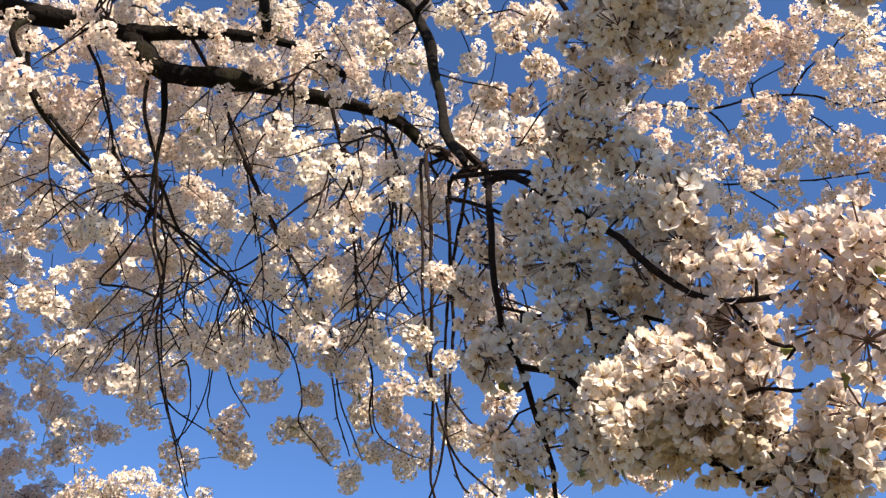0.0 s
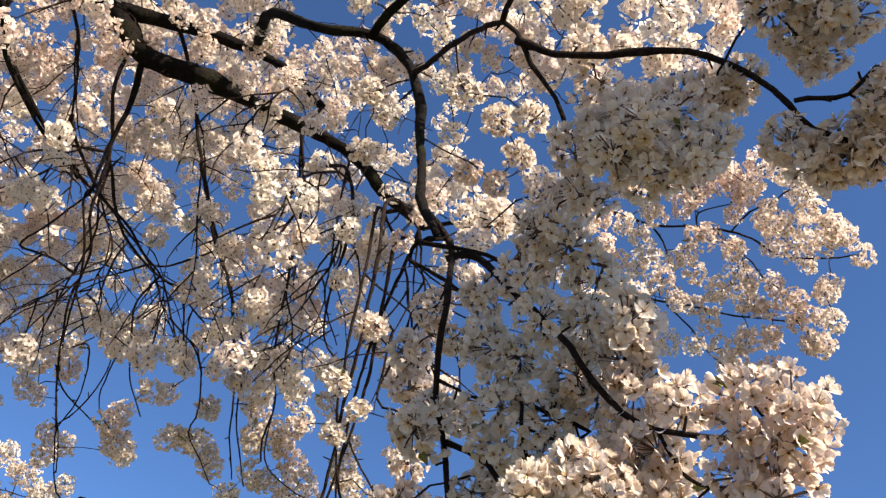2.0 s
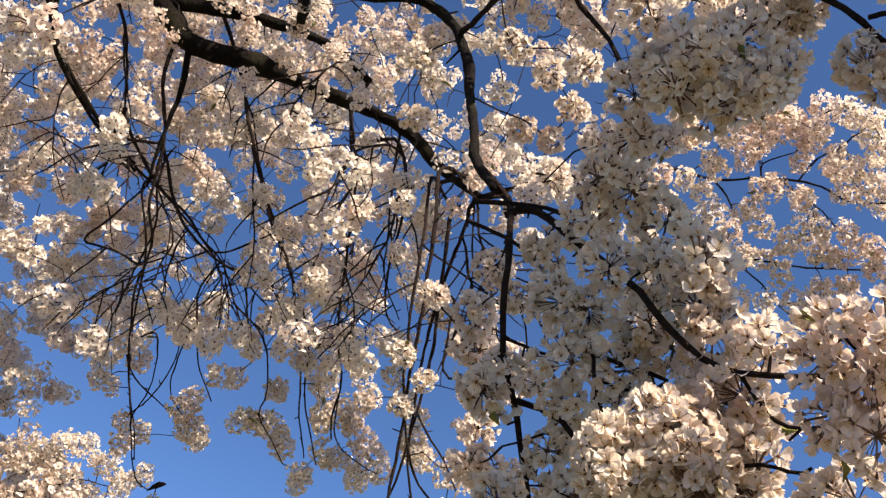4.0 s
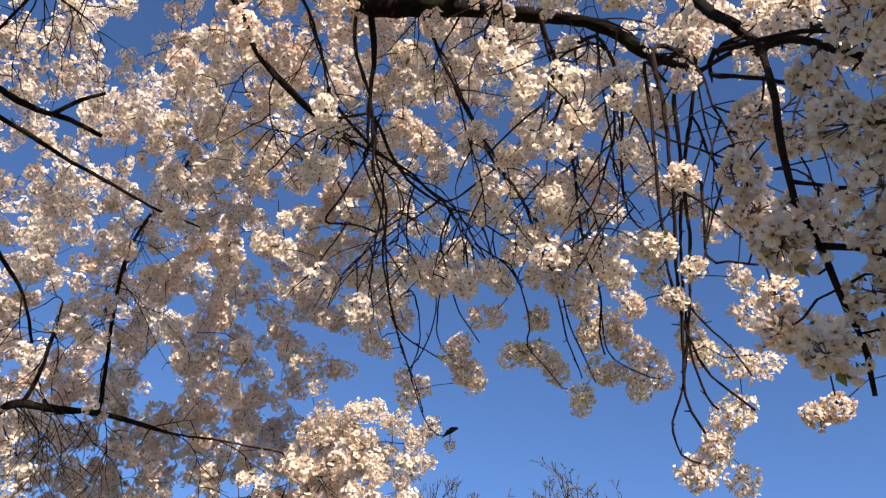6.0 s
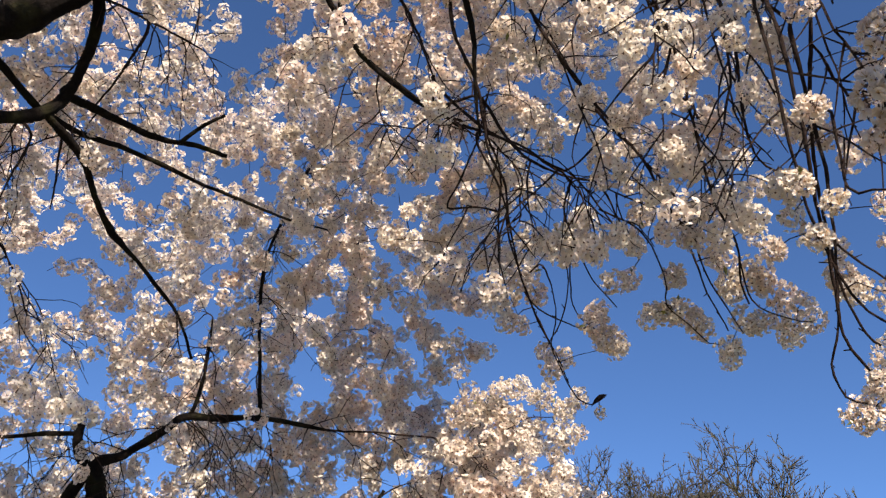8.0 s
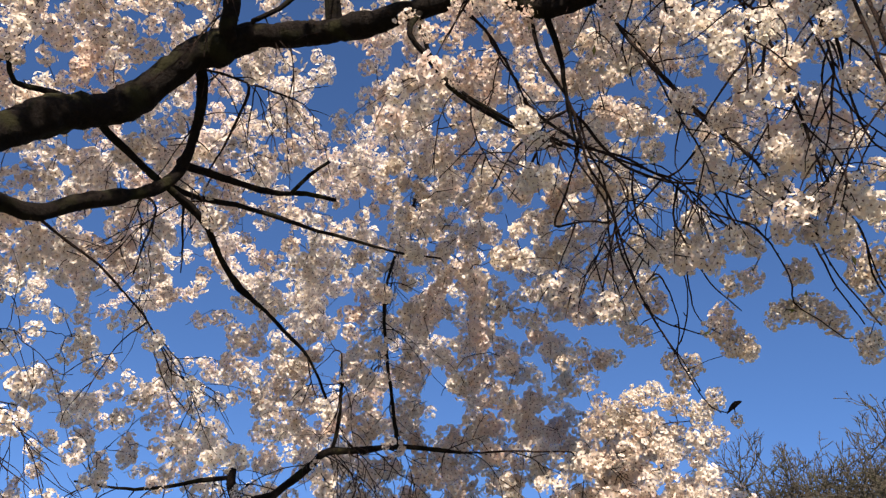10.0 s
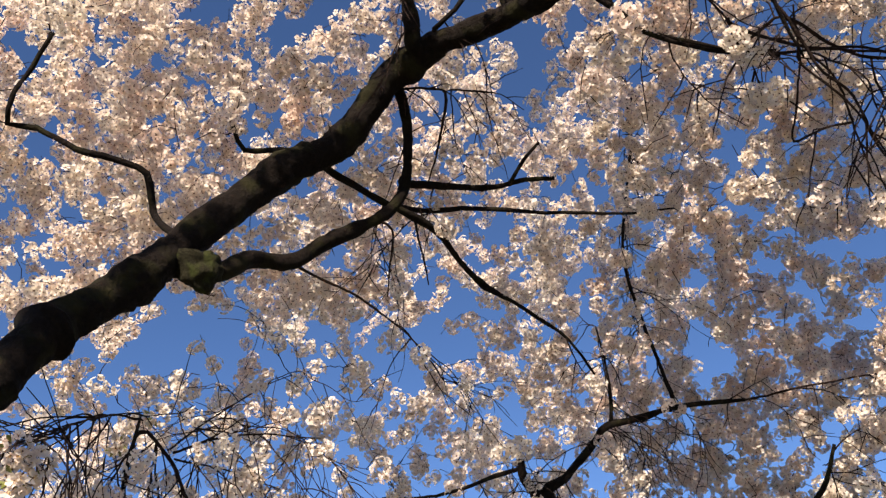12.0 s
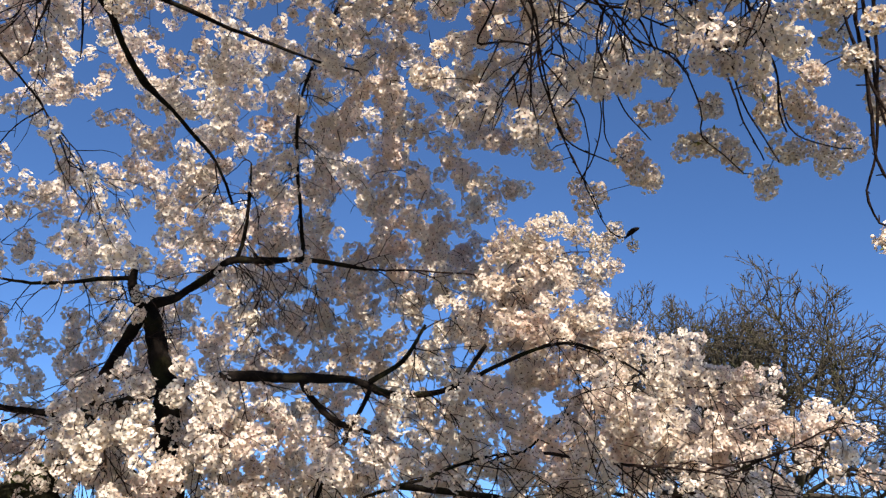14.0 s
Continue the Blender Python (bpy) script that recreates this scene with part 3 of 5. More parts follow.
lines.append((A, branch(A, "branch", [(-0.94, 2.04, 4.47), (-0.91, 2.06, 4.47), (-0.79, 2.22, 4.26), (-0.73, 2.26, 4.10), (-0.61, 2.39, 3.87), (-0.51, 2.54, 3.73), (-0.41, 2.58, 3.54), (-0.35, 2.69, 3.40), (-0.34, 2.79, 3.26), (-0.28, 2.88, 3.11), (-0.25, 2.92, 3.03)], 0.0088, 0.00255)))
lines.append((A, branch(A, "branch", [(-1.24, 2.36, 4.16), (-1.27, 2.43, 4.19), (-1.14, 2.52, 4.01), (-1.01, 2.56, 3.88), (-0.86, 2.59, 3.74), (-0.75, 2.62, 3.66), (-0.67, 2.68, 3.53), (-0.61, 2.77, 3.42), (-0.58, 2.80, 3.38)], 0.008, 0.00255)))
lines.append((A, branch(A, "twig", [(-0.75, 2.62, 3.66), (-0.80, 2.66, 3.52), (-0.77, 2.77, 3.36), (-0.73, 2.84, 3.27), (-0.68, 2.89, 3.21)], 0.004, 0.0017)))
lines.append((A, branch(A, "twig", [(-0.67, 2.68, 3.53), (-0.54, 2.76, 3.44), (-0.49, 2.87, 3.29), (-0.50, 2.92, 3.20), (-0.44, 2.97, 3.13), (-0.38, 3.01, 3.06)], 0.0032, 0.0017)))
lines.append((A, branch(A, "branch", [(-1.07, 2.09, 4.40), (-1.08, 2.20, 4.18), (-1.04, 2.33, 4.01), (-1.05, 2.48, 3.80), (-1.02, 2.60, 3.67), (-1.05, 2.71, 3.52), (-1.03, 2.85, 3.33), (-0.98, 2.96, 3.17), (-0.93, 3.07, 2.99), (-0.86, 3.11, 2.93), (-0.80, 3.11, 2.96)], 0.0064, 0.0017)))
lines.append((A, branch(A, "twig", [(-1.03, 2.84, 3.33), (-0.99, 2.90, 3.27), (-0.90, 2.95, 3.22), (-0.81, 3.00, 3.18)], 0.0032, 0.0017)))
lines.append((A, branch(A, "twig", [(-0.98, 2.97, 3.15), (-0.90, 2.94, 3.24), (-0.85, 2.88, 3.36), (-0.84, 2.81, 3.47), (-0.76, 2.62, 3.65)], 0.0024, 0.0017)))
lines.append((A, branch(A, "branch", [(-0.28, 2.04, 4.18), (-0.31, 2.07, 4.12), (-0.33, 2.09, 4.04), (-0.28, 2.26, 3.90), (-0.27, 2.43, 3.73), (-0.26, 2.56, 3.58), (-0.25, 2.66, 3.45), (-0.21, 2.76, 3.31), (-0.22, 2.84, 3.19), (-0.21, 2.88, 3.12)], 0.0064, 0.00255)))
lines.append((A, branch(A, "branch", [(-0.31, 2.17, 3.97), (-0.22, 2.10, 3.92), (-0.14, 2.03, 3.84), (-0.08, 2.16, 3.72), (-0.10, 2.34, 3.53), (-0.08, 2.44, 3.41), (-0.01, 2.49, 3.35)], 0.0064, 0.00255)))
lines.append((A, branch(A, "twig", [(-0.21, 2.76, 3.31), (-0.20, 2.87, 3.13), (-0.10, 2.91, 3.06), (-0.02, 2.92, 3.03)], 0.0032, 0.0017)))
lines.append((A, branch(A, "branch", [(-0.09, 2.14, 3.74), (0.04, 2.08, 3.74), (0.16, 2.01, 3.70), (0.16, 2.11, 3.61), (0.12, 2.24, 3.48), (0.08, 2.36, 3.25), (0.07, 2.44, 3.05), (0.06, 2.51, 2.94), (0.02, 2.59, 2.79), (-0.01, 2.62, 2.73), (0.01, 2.66, 2.64), (0.06, 2.67, 2.61)], 0.0064, 0.00255)))
lines.append((A, branch(A, "branch", [(0.16, 2.09, 3.63), (0.09, 2.10, 3.63), (0.09, 2.24, 3.33), (0.09, 2.32, 3.15), (0.07, 2.36, 3.00), (0.06, 2.43, 2.87), (0.09, 2.49, 2.75), (0.12, 2.51, 2.71)], 0.0064, 0.00255)))
lines.append((A, branch(A, "twig", [(0.09, 2.24, 3.33), (0.13, 2.15, 3.28), (0.12, 2.20, 3.05), (0.17, 2.16, 3.00), (0.24, 2.12, 2.95)], 0.004, 0.00255)))
lines.append((A, branch(A, "twig", [(0.07, 2.37, 2.98), (0.10, 2.35, 2.91), (0.16, 2.34, 2.81), (0.21, 2.37, 2.74)], 0.0032, 0.0017)))
lines.append((A, branch(A, "branch", [(-2.00, 1.94, 4.70), (-1.82, 2.03, 4.71), (-1.64, 2.11, 4.66), (-1.63, 2.23, 4.52), (-1.58, 2.32, 4.41), (-1.50, 2.44, 4.35), (-1.36, 2.58, 4.22), (-1.23, 2.67, 4.12)], 0.014, 0.006)))
lines.append((A, branch(A, "branch", [(-0.69, 2.30, 4.00), (-0.64, 2.41, 3.91), (-0.58, 2.53, 3.80), (-0.49, 2.64, 3.69), (-0.43, 2.70, 3.54), (-0.38, 2.80, 3.40), (-0.34, 2.87, 3.19), (-0.30, 2.94, 3.06)], 0.008, 0.00255)))
lines.append((A, branch(A, "branch", [(-0.34, 2.20, 4.23), (-0.34, 2.19, 4.18), (-0.32, 2.31, 4.08), (-0.26, 2.42, 3.97), (-0.25, 2.58, 3.80), (-0.23, 2.68, 3.52)], 0.0048, 0.0017)))
lines.append((A, branch(A, "branch", [(-0.14, 2.24, 4.16), (-0.13, 2.36, 3.90), (-0.11, 2.47, 3.63), (-0.03, 2.58, 3.49)], 0.0048, 0.0017)))
lines.append((A, branch(A, "branch", [(0.16, 2.01, 3.70), (0.09, 1.90, 3.61), (0.02, 1.79, 3.49), (0.03, 1.77, 3.22), (0.03, 1.82, 3.01), (0.02, 1.92, 2.86), (0.02, 2.02, 2.71), (0.01, 2.09, 2.55), (0.04, 2.13, 2.47)], 0.0064, 0.00255)))
lines.append((A, branch(A, "branch", [(0.09, 2.10, 3.63), (0.05, 2.02, 3.63), (-0.00, 1.94, 3.62), (0.00, 1.94, 3.33), (-0.00, 2.00, 3.10), (0.01, 2.12, 2.93), (0.07, 2.24, 2.72), (0.19, 2.29, 2.60)], 0.0048, 0.00255)))
lines.append((A, branch(A, "branch", [(-1.05, 2.36, 3.98), (-1.04, 2.45, 4.02), (-0.96, 2.62, 3.87), (-0.79, 2.67, 3.72), (-0.67, 2.73, 3.68), (-0.62, 2.85, 3.54), (-0.58, 2.93, 3.43)], 0.0064, 0.00255)))
lines.append((A, branch(A, "branch", [(-1.10, 2.53, 3.97), (-1.14, 2.61, 3.96), (-1.08, 2.78, 3.79), (-1.08, 2.94, 3.56), (-1.06, 3.07, 3.37), (-1.01, 3.17, 3.22), (-0.98, 3.24, 3.10)], 0.0048, 0.0017)))
lines.append((A, branch(A, "branch", [(-1.21, 3.06, 3.93), (-1.29, 2.96, 3.91), (-1.38, 2.86, 3.86), (-1.29, 2.81, 3.98), (-1.15, 2.66, 4.06), (-1.04, 2.49, 4.13)], 0.0048, 0.00255)))
lines.append((A, branch(A, "branch", [(-1.18, 2.54, 4.02), (-0.96, 2.61, 3.89), (-0.82, 2.73, 3.80), (-0.62, 2.63, 3.83), (-0.48, 2.57, 3.93)], 0.0048, 0.00255)))
lines.append((A, branch(A, "twig", [(-1.07, 2.99, 3.50), (-0.97, 2.91, 3.48), (-0.95, 3.01, 3.33), (-1.00, 3.07, 3.19)], 0.0032, 0.0017)))
lines.append((A, branch(A, "twig", [(-0.79, 2.67, 3.49), (-0.82, 2.81, 3.52), (-0.86, 2.94, 3.29), (-0.77, 3.03, 3.17)], 0.0032, 0.0017)))
lines.append((A, branch(A, "limb", [(-2.96, 0.85, 3.54), (-2.99, 0.87, 3.49), (-2.97, 1.06, 3.51), (-3.01, 1.20, 3.64), (-3.02, 1.39, 3.70), (-3.00, 1.52, 3.82), (-2.91, 1.71, 3.95), (-2.86, 1.84, 4.09), (-2.80, 1.87, 4.21), (-2.70, 1.83, 4.41), (-2.61, 1.75, 4.52), (-2.54, 1.65, 4.55)], 0.041, 0.022)))
lines.append((A, branch(A, "branch", [(-2.87, 1.84, 4.08), (-2.90, 1.70, 4.14), (-2.93, 1.56, 4.21), (-2.87, 1.43, 4.19)], 0.017, 0.019)))
lines.append((A, branch(A, "branch", [(-2.87, 1.84, 4.08), (-2.90, 2.10, 4.17), (-2.77, 2.33, 4.19), (-2.60, 2.61, 4.17), (-2.36, 2.98, 4.15), (-2.23, 3.19, 4.18)], 0.0165, 0.005)))
lines.append((A, branch(A, "branch", [(-2.80, 1.87, 4.21), (-2.83, 1.91, 4.22), (-2.77, 2.16, 4.26), (-2.70, 2.37, 4.30), (-2.62, 2.50, 4.34), (-2.53, 2.65, 4.36)], 0.021, 0.010)))
lines.append((A, branch(A, "twig", [(-2.65, 2.45, 4.33), (-2.63, 2.43, 4.31), (-2.53, 2.44, 4.39), (-2.43, 2.47, 4.45)], 0.0125, 0.009)))
lines.append((A, branch(A, "branch", [(-2.86, 1.84, 4.09), (-2.85, 1.89, 4.06), (-2.87, 2.11, 4.02), (-2.94, 2.30, 3.95), (-2.98, 2.48, 3.89), (-2.99, 2.67, 3.86), (-2.95, 2.76, 3.79), (-2.94, 3.01, 3.69), (-2.98, 3.22, 3.52)], 0.0195, 0.006)))
lines.append((A, branch(A, "branch", [(-3.02, 1.41, 3.69), (-3.05, 1.61, 3.67), (-3.08, 1.81, 3.65), (-3.18, 2.14, 3.59), (-3.24, 2.38, 3.43)], 0.0064, 0.00255)))
lines.append((A, branch(A, "branch", [(-2.95, 0.91, 3.61), (-3.01, 0.86, 3.65), (-3.15, 0.81, 3.83), (-3.07, 0.74, 3.95), (-3.09, 0.60, 3.98), (-3.11, 0.45, 3.98), (-3.18, 0.30, 4.08), (-3.20, 0.20, 4.07), (-3.12, 0.18, 4.16), (-3.13, 0.21, 4.30), (-2.99, 0.25, 4.45)], 0.018, 0.009)))
lines.append((A, branch(A, "branch", [(-2.57, 1.60, 4.49), (-2.64, 1.65, 4.50), (-2.57, 1.75, 4.57), (-2.50, 1.98, 4.62), (-2.41, 2.18, 4.63)], 0.008, 0.00425)))
lines.append((A, branch(A, "limb", [(-2.37, 1.71, 4.61), (-2.34, 1.63, 4.59), (-2.28, 1.58, 4.72), (-2.26, 1.53, 4.90), (-2.24, 1.45, 5.32)], 0.034, 0.025)))
lines.append((A, branch(A, "limb", [(-2.02, 1.90, 4.62), (-2.00, 1.94, 4.70), (-1.94, 1.86, 4.91), (-1.86, 1.81, 5.23)], 0.036, 0.026)))
lines.append((A, branch(A, "branch", [(-2.30, 1.76, 4.64), (-2.26, 1.71, 4.67), (-2.15, 1.75, 4.72), (-2.05, 1.80, 4.88), (-1.94, 1.77, 5.09)], 0.014, 0.01)))
lines.append((A, branch(A, "branch", [(-2.90, 1.75, 4.00), (-2.85, 1.83, 3.93), (-2.95, 1.89, 3.85), (-3.09, 1.95, 3.72)], 0.0072, 0.0034)))
lines.append((A, branch(A, "branch", [(-2.89, 1.99, 4.10), (-2.95, 2.06, 3.97), (-3.02, 2.15, 3.81)], 0.0056, 0.00255)))
lines.append((A, branch(A, "twig", [(-2.83, 1.39, 4.17), (-2.91, 1.26, 4.21), (-3.00, 1.13, 4.21), (-2.96, 1.06, 4.27), (-2.94, 1.02, 4.31)], 0.015, 0.01)))
lines.append((A, branch(A, "branch", [(-2.52, 1.94, 4.61), (-2.55, 1.98, 4.59), (-2.75, 2.07, 4.50), (-2.96, 2.14, 4.40)], 0.0064, 0.0034)))
lines.append((A, branch(A, "branch", [(-1.62, 2.24, 4.50), (-1.65, 2.30, 4.52), (-1.55, 2.49, 4.41), (-1.42, 2.65, 4.32), (-1.24, 2.80, 4.23)], 0.0088, 0.00425)))
lines.append((A, branch(A, "branch", [(-1.39, 2.67, 4.30), (-1.28, 2.70, 4.34), (-1.17, 2.72, 4.34), (-1.17, 2.85, 4.21), (-1.16, 2.97, 4.08), (-1.23, 3.11, 3.86), (-1.27, 3.24, 3.64)], 0.0072, 0.0034)))
lines.append((C, branch(C, "branch", [(-3.52, 0.96, 2.47), (-3.38, 0.92, 2.64), (-3.34, 0.91, 2.76), (-3.26, 0.91, 2.98)], 0.014, 0.0056)))
lines.append((C, branch(C, "branch", [(-3.29, 0.91, 2.90), (-3.27, 0.94, 2.92), (-3.27, 1.06, 2.82), (-3.29, 1.13, 2.69), (-3.41, 1.24, 2.54)], 0.00784, 0.00595)))
lines.append((C, branch(C, "branch", [(-3.26, 1.05, 2.85), (-3.28, 1.21, 2.94), (-3.29, 1.41, 3.00), (-3.26, 1.69, 3.02)], 0.00448, 0.001785)))
lines.append((C, branch(C, "branch", [(-3.27, 1.03, 2.86), (-3.26, 1.18, 3.01), (-3.31, 1.41, 3.21), (-3.29, 1.58, 3.32)], 0.00336, 0.0015)))
lines.append((C, branch(C, "branch", [(-3.27, 1.06, 2.83), (-3.29, 1.30, 2.83), (-3.39, 1.61, 2.81)], 0.00336, 0.0015)))
lines.append((C, branch(C, "branch", [(-3.26, 0.92, 2.96), (-3.03, 0.72, 2.85), (-2.54, 0.47, 2.57), (-2.20, 0.32, 2.39)], 0.00392, 0.001785)))
lines.append((B, branch(B, "limb", [(-4.24, 3.36, 2.07), (-3.99, 3.41, 2.68), (-3.74, 3.45, 3.14), (-3.63, 3.53, 3.23), (-3.50, 3.65, 3.38), (-3.41, 3.74, 3.51), (-3.24, 3.88, 3.53), (-3.10, 3.98, 3.56), (-2.88, 4.03, 3.51), (-2.72, 4.15, 3.49)], 0.044, 0.011)))
lines.append((B, branch(B, "branch", [(-3.40, 3.75, 3.52), (-3.32, 3.71, 3.71), (-3.27, 3.64, 3.90), (-3.22, 3.57, 4.05)], 0.014, 0.005)))
lines.append((B, branch(B, "branch", [(-3.74, 3.45, 3.14), (-3.74, 3.48, 3.08), (-3.78, 3.37, 3.22), (-3.78, 3.33, 3.29), (-3.76, 3.32, 3.35)], 0.04, 0.02)))
lines.append((B, branch(B, "branch", [(-3.78, 3.33, 3.30), (-3.89, 3.21, 3.27), (-4.12, 2.96, 3.19), (-4.30, 2.68, 3.19)], 0.015, 0.005)))
lines.append((B, branch(B, "limb", [(-3.74, 3.45, 3.14), (-3.70, 3.51, 2.95), (-3.66, 3.57, 2.69), (-3.33, 3.71, 2.77), (-3.03, 3.84, 2.76), (-2.66, 3.97, 2.75), (-2.41, 4.04, 2.66), (-2.09, 4.09, 2.68), (-1.90, 4.11, 2.90)], 0.042, 0.01)))
lines.append((B, branch(B, "branch", [(-2.55, 3.99, 2.73), (-2.41, 4.09, 2.86), (-2.27, 4.10, 3.06)], 0.017, 0.009)))
lines.append((B, branch(B, "branch", [(-2.91, 3.88, 2.76), (-2.93, 3.92, 2.71), (-2.76, 3.97, 2.53), (-2.63, 4.07, 2.48), (-2.52, 4.14, 2.45)], 0.022, 0.01)))
lines.append((B, branch(B, "branch", [(-2.54, 4.00, 2.71), (-2.63, 3.92, 2.42), (-2.73, 3.84, 2.05), (-2.33, 3.95, 2.16), (-1.91, 4.14, 2.32), (-1.72, 4.21, 2.35), (-1.62, 4.24, 2.44), (-1.50, 4.26, 2.53)], 0.013, 0.005)))
lines.append((B, branch(B, "branch", [(-1.72, 4.21, 2.35), (-1.22, 4.29, 2.26), (-0.84, 4.28, 2.21), (-0.49, 4.34, 2.11)], 0.0096, 0.0034)))
lines.append((B, branch(B, "limb", [(-3.10, 3.98, 3.56), (-3.08, 3.98, 3.58), (-3.01, 3.81, 3.96), (-2.93, 3.63, 4.30), (-2.83, 3.58, 4.64), (-2.60, 3.47, 4.95), (-2.49, 3.40, 5.24)], 0.013, 0.007)))
lines.append((B, branch(B, "branch", [(-2.72, 4.15, 3.49), (-2.43, 4.21, 3.45), (-2.09, 4.29, 3.40), (-1.79, 4.33, 3.34), (-1.53, 4.27, 3.43), (-1.37, 4.32, 3.44)], 0.0072, 0.00255)))
lines.append((B, branch(B, "branch", [(-3.66, 3.57, 2.69), (-3.84, 3.41, 2.59), (-3.98, 3.27, 2.52), (-4.19, 2.98, 2.51), (-4.34, 2.76, 2.53)], 0.026, 0.012)))
lines.append((B, branch(B, "branch", [(-3.74, 3.48, 3.08), (-3.69, 3.51, 2.96), (-3.64, 3.54, 2.81), (-3.47, 3.61, 2.68), (-3.28, 3.70, 2.53)], 0.014, 0.006)))
lines.append((B, branch(B, "branch", [(-3.93, 3.32, 2.54), (-3.92, 3.34, 2.52), (-3.80, 3.37, 2.32), (-3.81, 3.40, 2.15)], 0.0096, 0.0051)))
lines.append((B, branch(B, "branch", [(-2.09, 4.09, 2.67), (-1.80, 4.18, 2.82), (-1.51, 4.26, 2.90), (-1.26, 4.36, 2.81), (-1.03, 4.46, 2.66)], 0.014, 0.004)))
lines.append((B, branch(B, "branch", [(-2.33, 3.95, 2.16), (-1.89, 4.08, 2.10), (-1.53, 4.23, 2.06), (-1.00, 4.37, 2.11), (-0.52, 4.41, 2.30)], 0.018, 0.005)))
lines.append((B, branch(B, "branch", [(-1.03, 4.46, 2.66), (-0.76, 4.51, 2.67), (-0.62, 4.52, 2.69)], 0.0048, 0.00255)))
lines.append((B, branch(B, "branch", [(-0.84, 4.28, 2.21), (-0.52, 4.41, 2.30), (-0.31, 4.51, 2.41), (-0.21, 4.59, 2.50)], 0.0048, 0.00255)))
lines.append((B, branch(B, "limb", [(-3.65, 3.82, 1.78), (-3.90, 3.63, 1.88), (-4.16, 3.48, 2.02), (-4.29, 3.31, 2.10), (-4.42, 3.13, 2.11), (-4.59, 2.85, 2.16)], 0.07, 0.05)))
CLEAR.append(lines[0][1])

# the mossy burl where a limb was cut
def burl(tree, at, size, lumps):
    """A swollen, lumpy knot that runs into its limb."""
    bm = bmesh.new()
    bmesh.ops.create_icosphere(bm, subdivisions=4, radius=1.0)
    for v in bm.verts:
        k = 1 + 0.55 * noise.noise(v.co * 1.3 + Vector(at)) + 0.22 * noise.noise(v.co * 3.1) + 0.09 * noise.noise(v.co * 8.0)
        for way in lumps:
            k += 0.45 * max(0, v.co.dot(Vector(way).normalized())) ** 4
        v.co = Vector((v.co.x * k * size[0], v.co.y * k * size[1], v.co.z * k * size[2])) + Vector(at)
    me = bpy.data.meshes.new("burl")
    bm.to_mesh(me)
    bm.free()
    for f in me.polygons:
        f.use_smooth = True
    me.materials.append(MOSSY)
    tree.add("burl", me, "mossy burl of a healed cut")


burl(A, (-2.93, 0.95, 3.47), (0.066, 0.066, 0.066), [(-0.01, -0.17, 0.04), (-0.01, 0.23, 0.11), (0.01, 0.08, -0.15)])
burl(B, (-4.27, 3.32, 2.09), (0.15, 0.15, 0.14), [(1, 0, 0.3), (-0.4, -0.3, -0.8)])

def dry_leaf(tree, base, tip, wide):
    """A curled brown leaf left on a twig."""
    base, tip = np.array(base), np.array(tip)
    side = np.cross(tip - base, (0.3, 0.9, 0.2))
    side = side / np.linalg.norm(side) * wide
    build = Build()
    rows = [(0.0, 0.05), (0.3, 0.8), (0.6, 1.0), (0.85, 0.5), (1.0, 0.03)]
    v = []
    for u, k in rows:
        mid = base + (tip - base) * u + np.array([0, 0, 0.012 * math.sin(u * 3.1)])
        v += [mid - side * k, mid + np.array([0, 0, -0.006]) * k, mid + side * k]
    f = []
    for r in range(4):
        for c in (0, 1):
            a = 3 * r + c
            f += [(a, a + 1, a + 4), (a, a + 4, a + 3)]
    build.add(v, f, 0)
    tree.add("dry_leaf", build.mesh("dry_leaf", [TWIG]), "curled dark dead leaf")


dry_leaf(A, (-0.863, 3.112, 2.924), (-0.792, 3.091, 2.954), 0.011)

# balls of blossom, by the spray that bears them
for place in [(0.28, 0.71, 2.59), (0.34, 0.71, 2.57), (0.39, 0.68, 2.57), (0.31, 0.66, 2.61), (0.23, 0.89, 2.58), (0.22, 0.95, 2.53), (0.17, 1.03, 2.53), (0.24, 0.92, 2.42), (0.31, 0.90, 2.42), (0.35, 0.84, 2.38), (0.35, 0.88, 2.34), (0.30, 0.95, 2.35), (0.23, 1.00, 2.40), (0.21, 1.05, 2.34), (0.19, 1.04, 2.44), (0.27, 1.00, 2.30), (0.34, 0.97, 2.32), (0.37, 0.88, 2.29), (0.41, 0.85, 2.26), (0.39, 0.89, 2.21), (0.36, 0.93, 2.23), (0.42, 0.90, 2.18), (0.33, 0.97, 2.22), (0.28, 1.03, 2.25), (0.22, 1.09, 2.28), (0.10, 1.14, 2.32), (0.12, 1.14, 2.36), (0.21, 1.17, 2.24), (0.24, 1.16, 2.17), (0.14, 1.21, 2.18)]:
    hang(A, place, 1.12 * rng.uniform(0.85, 1.1), "near")
for place in [(0.12, 1.33, 2.29), (0.31, 1.01, 2.18), (0.34, 0.96, 2.13)]:
    hang(A, place, 1.12 * rng.uniform(0.85, 1.1), "near")
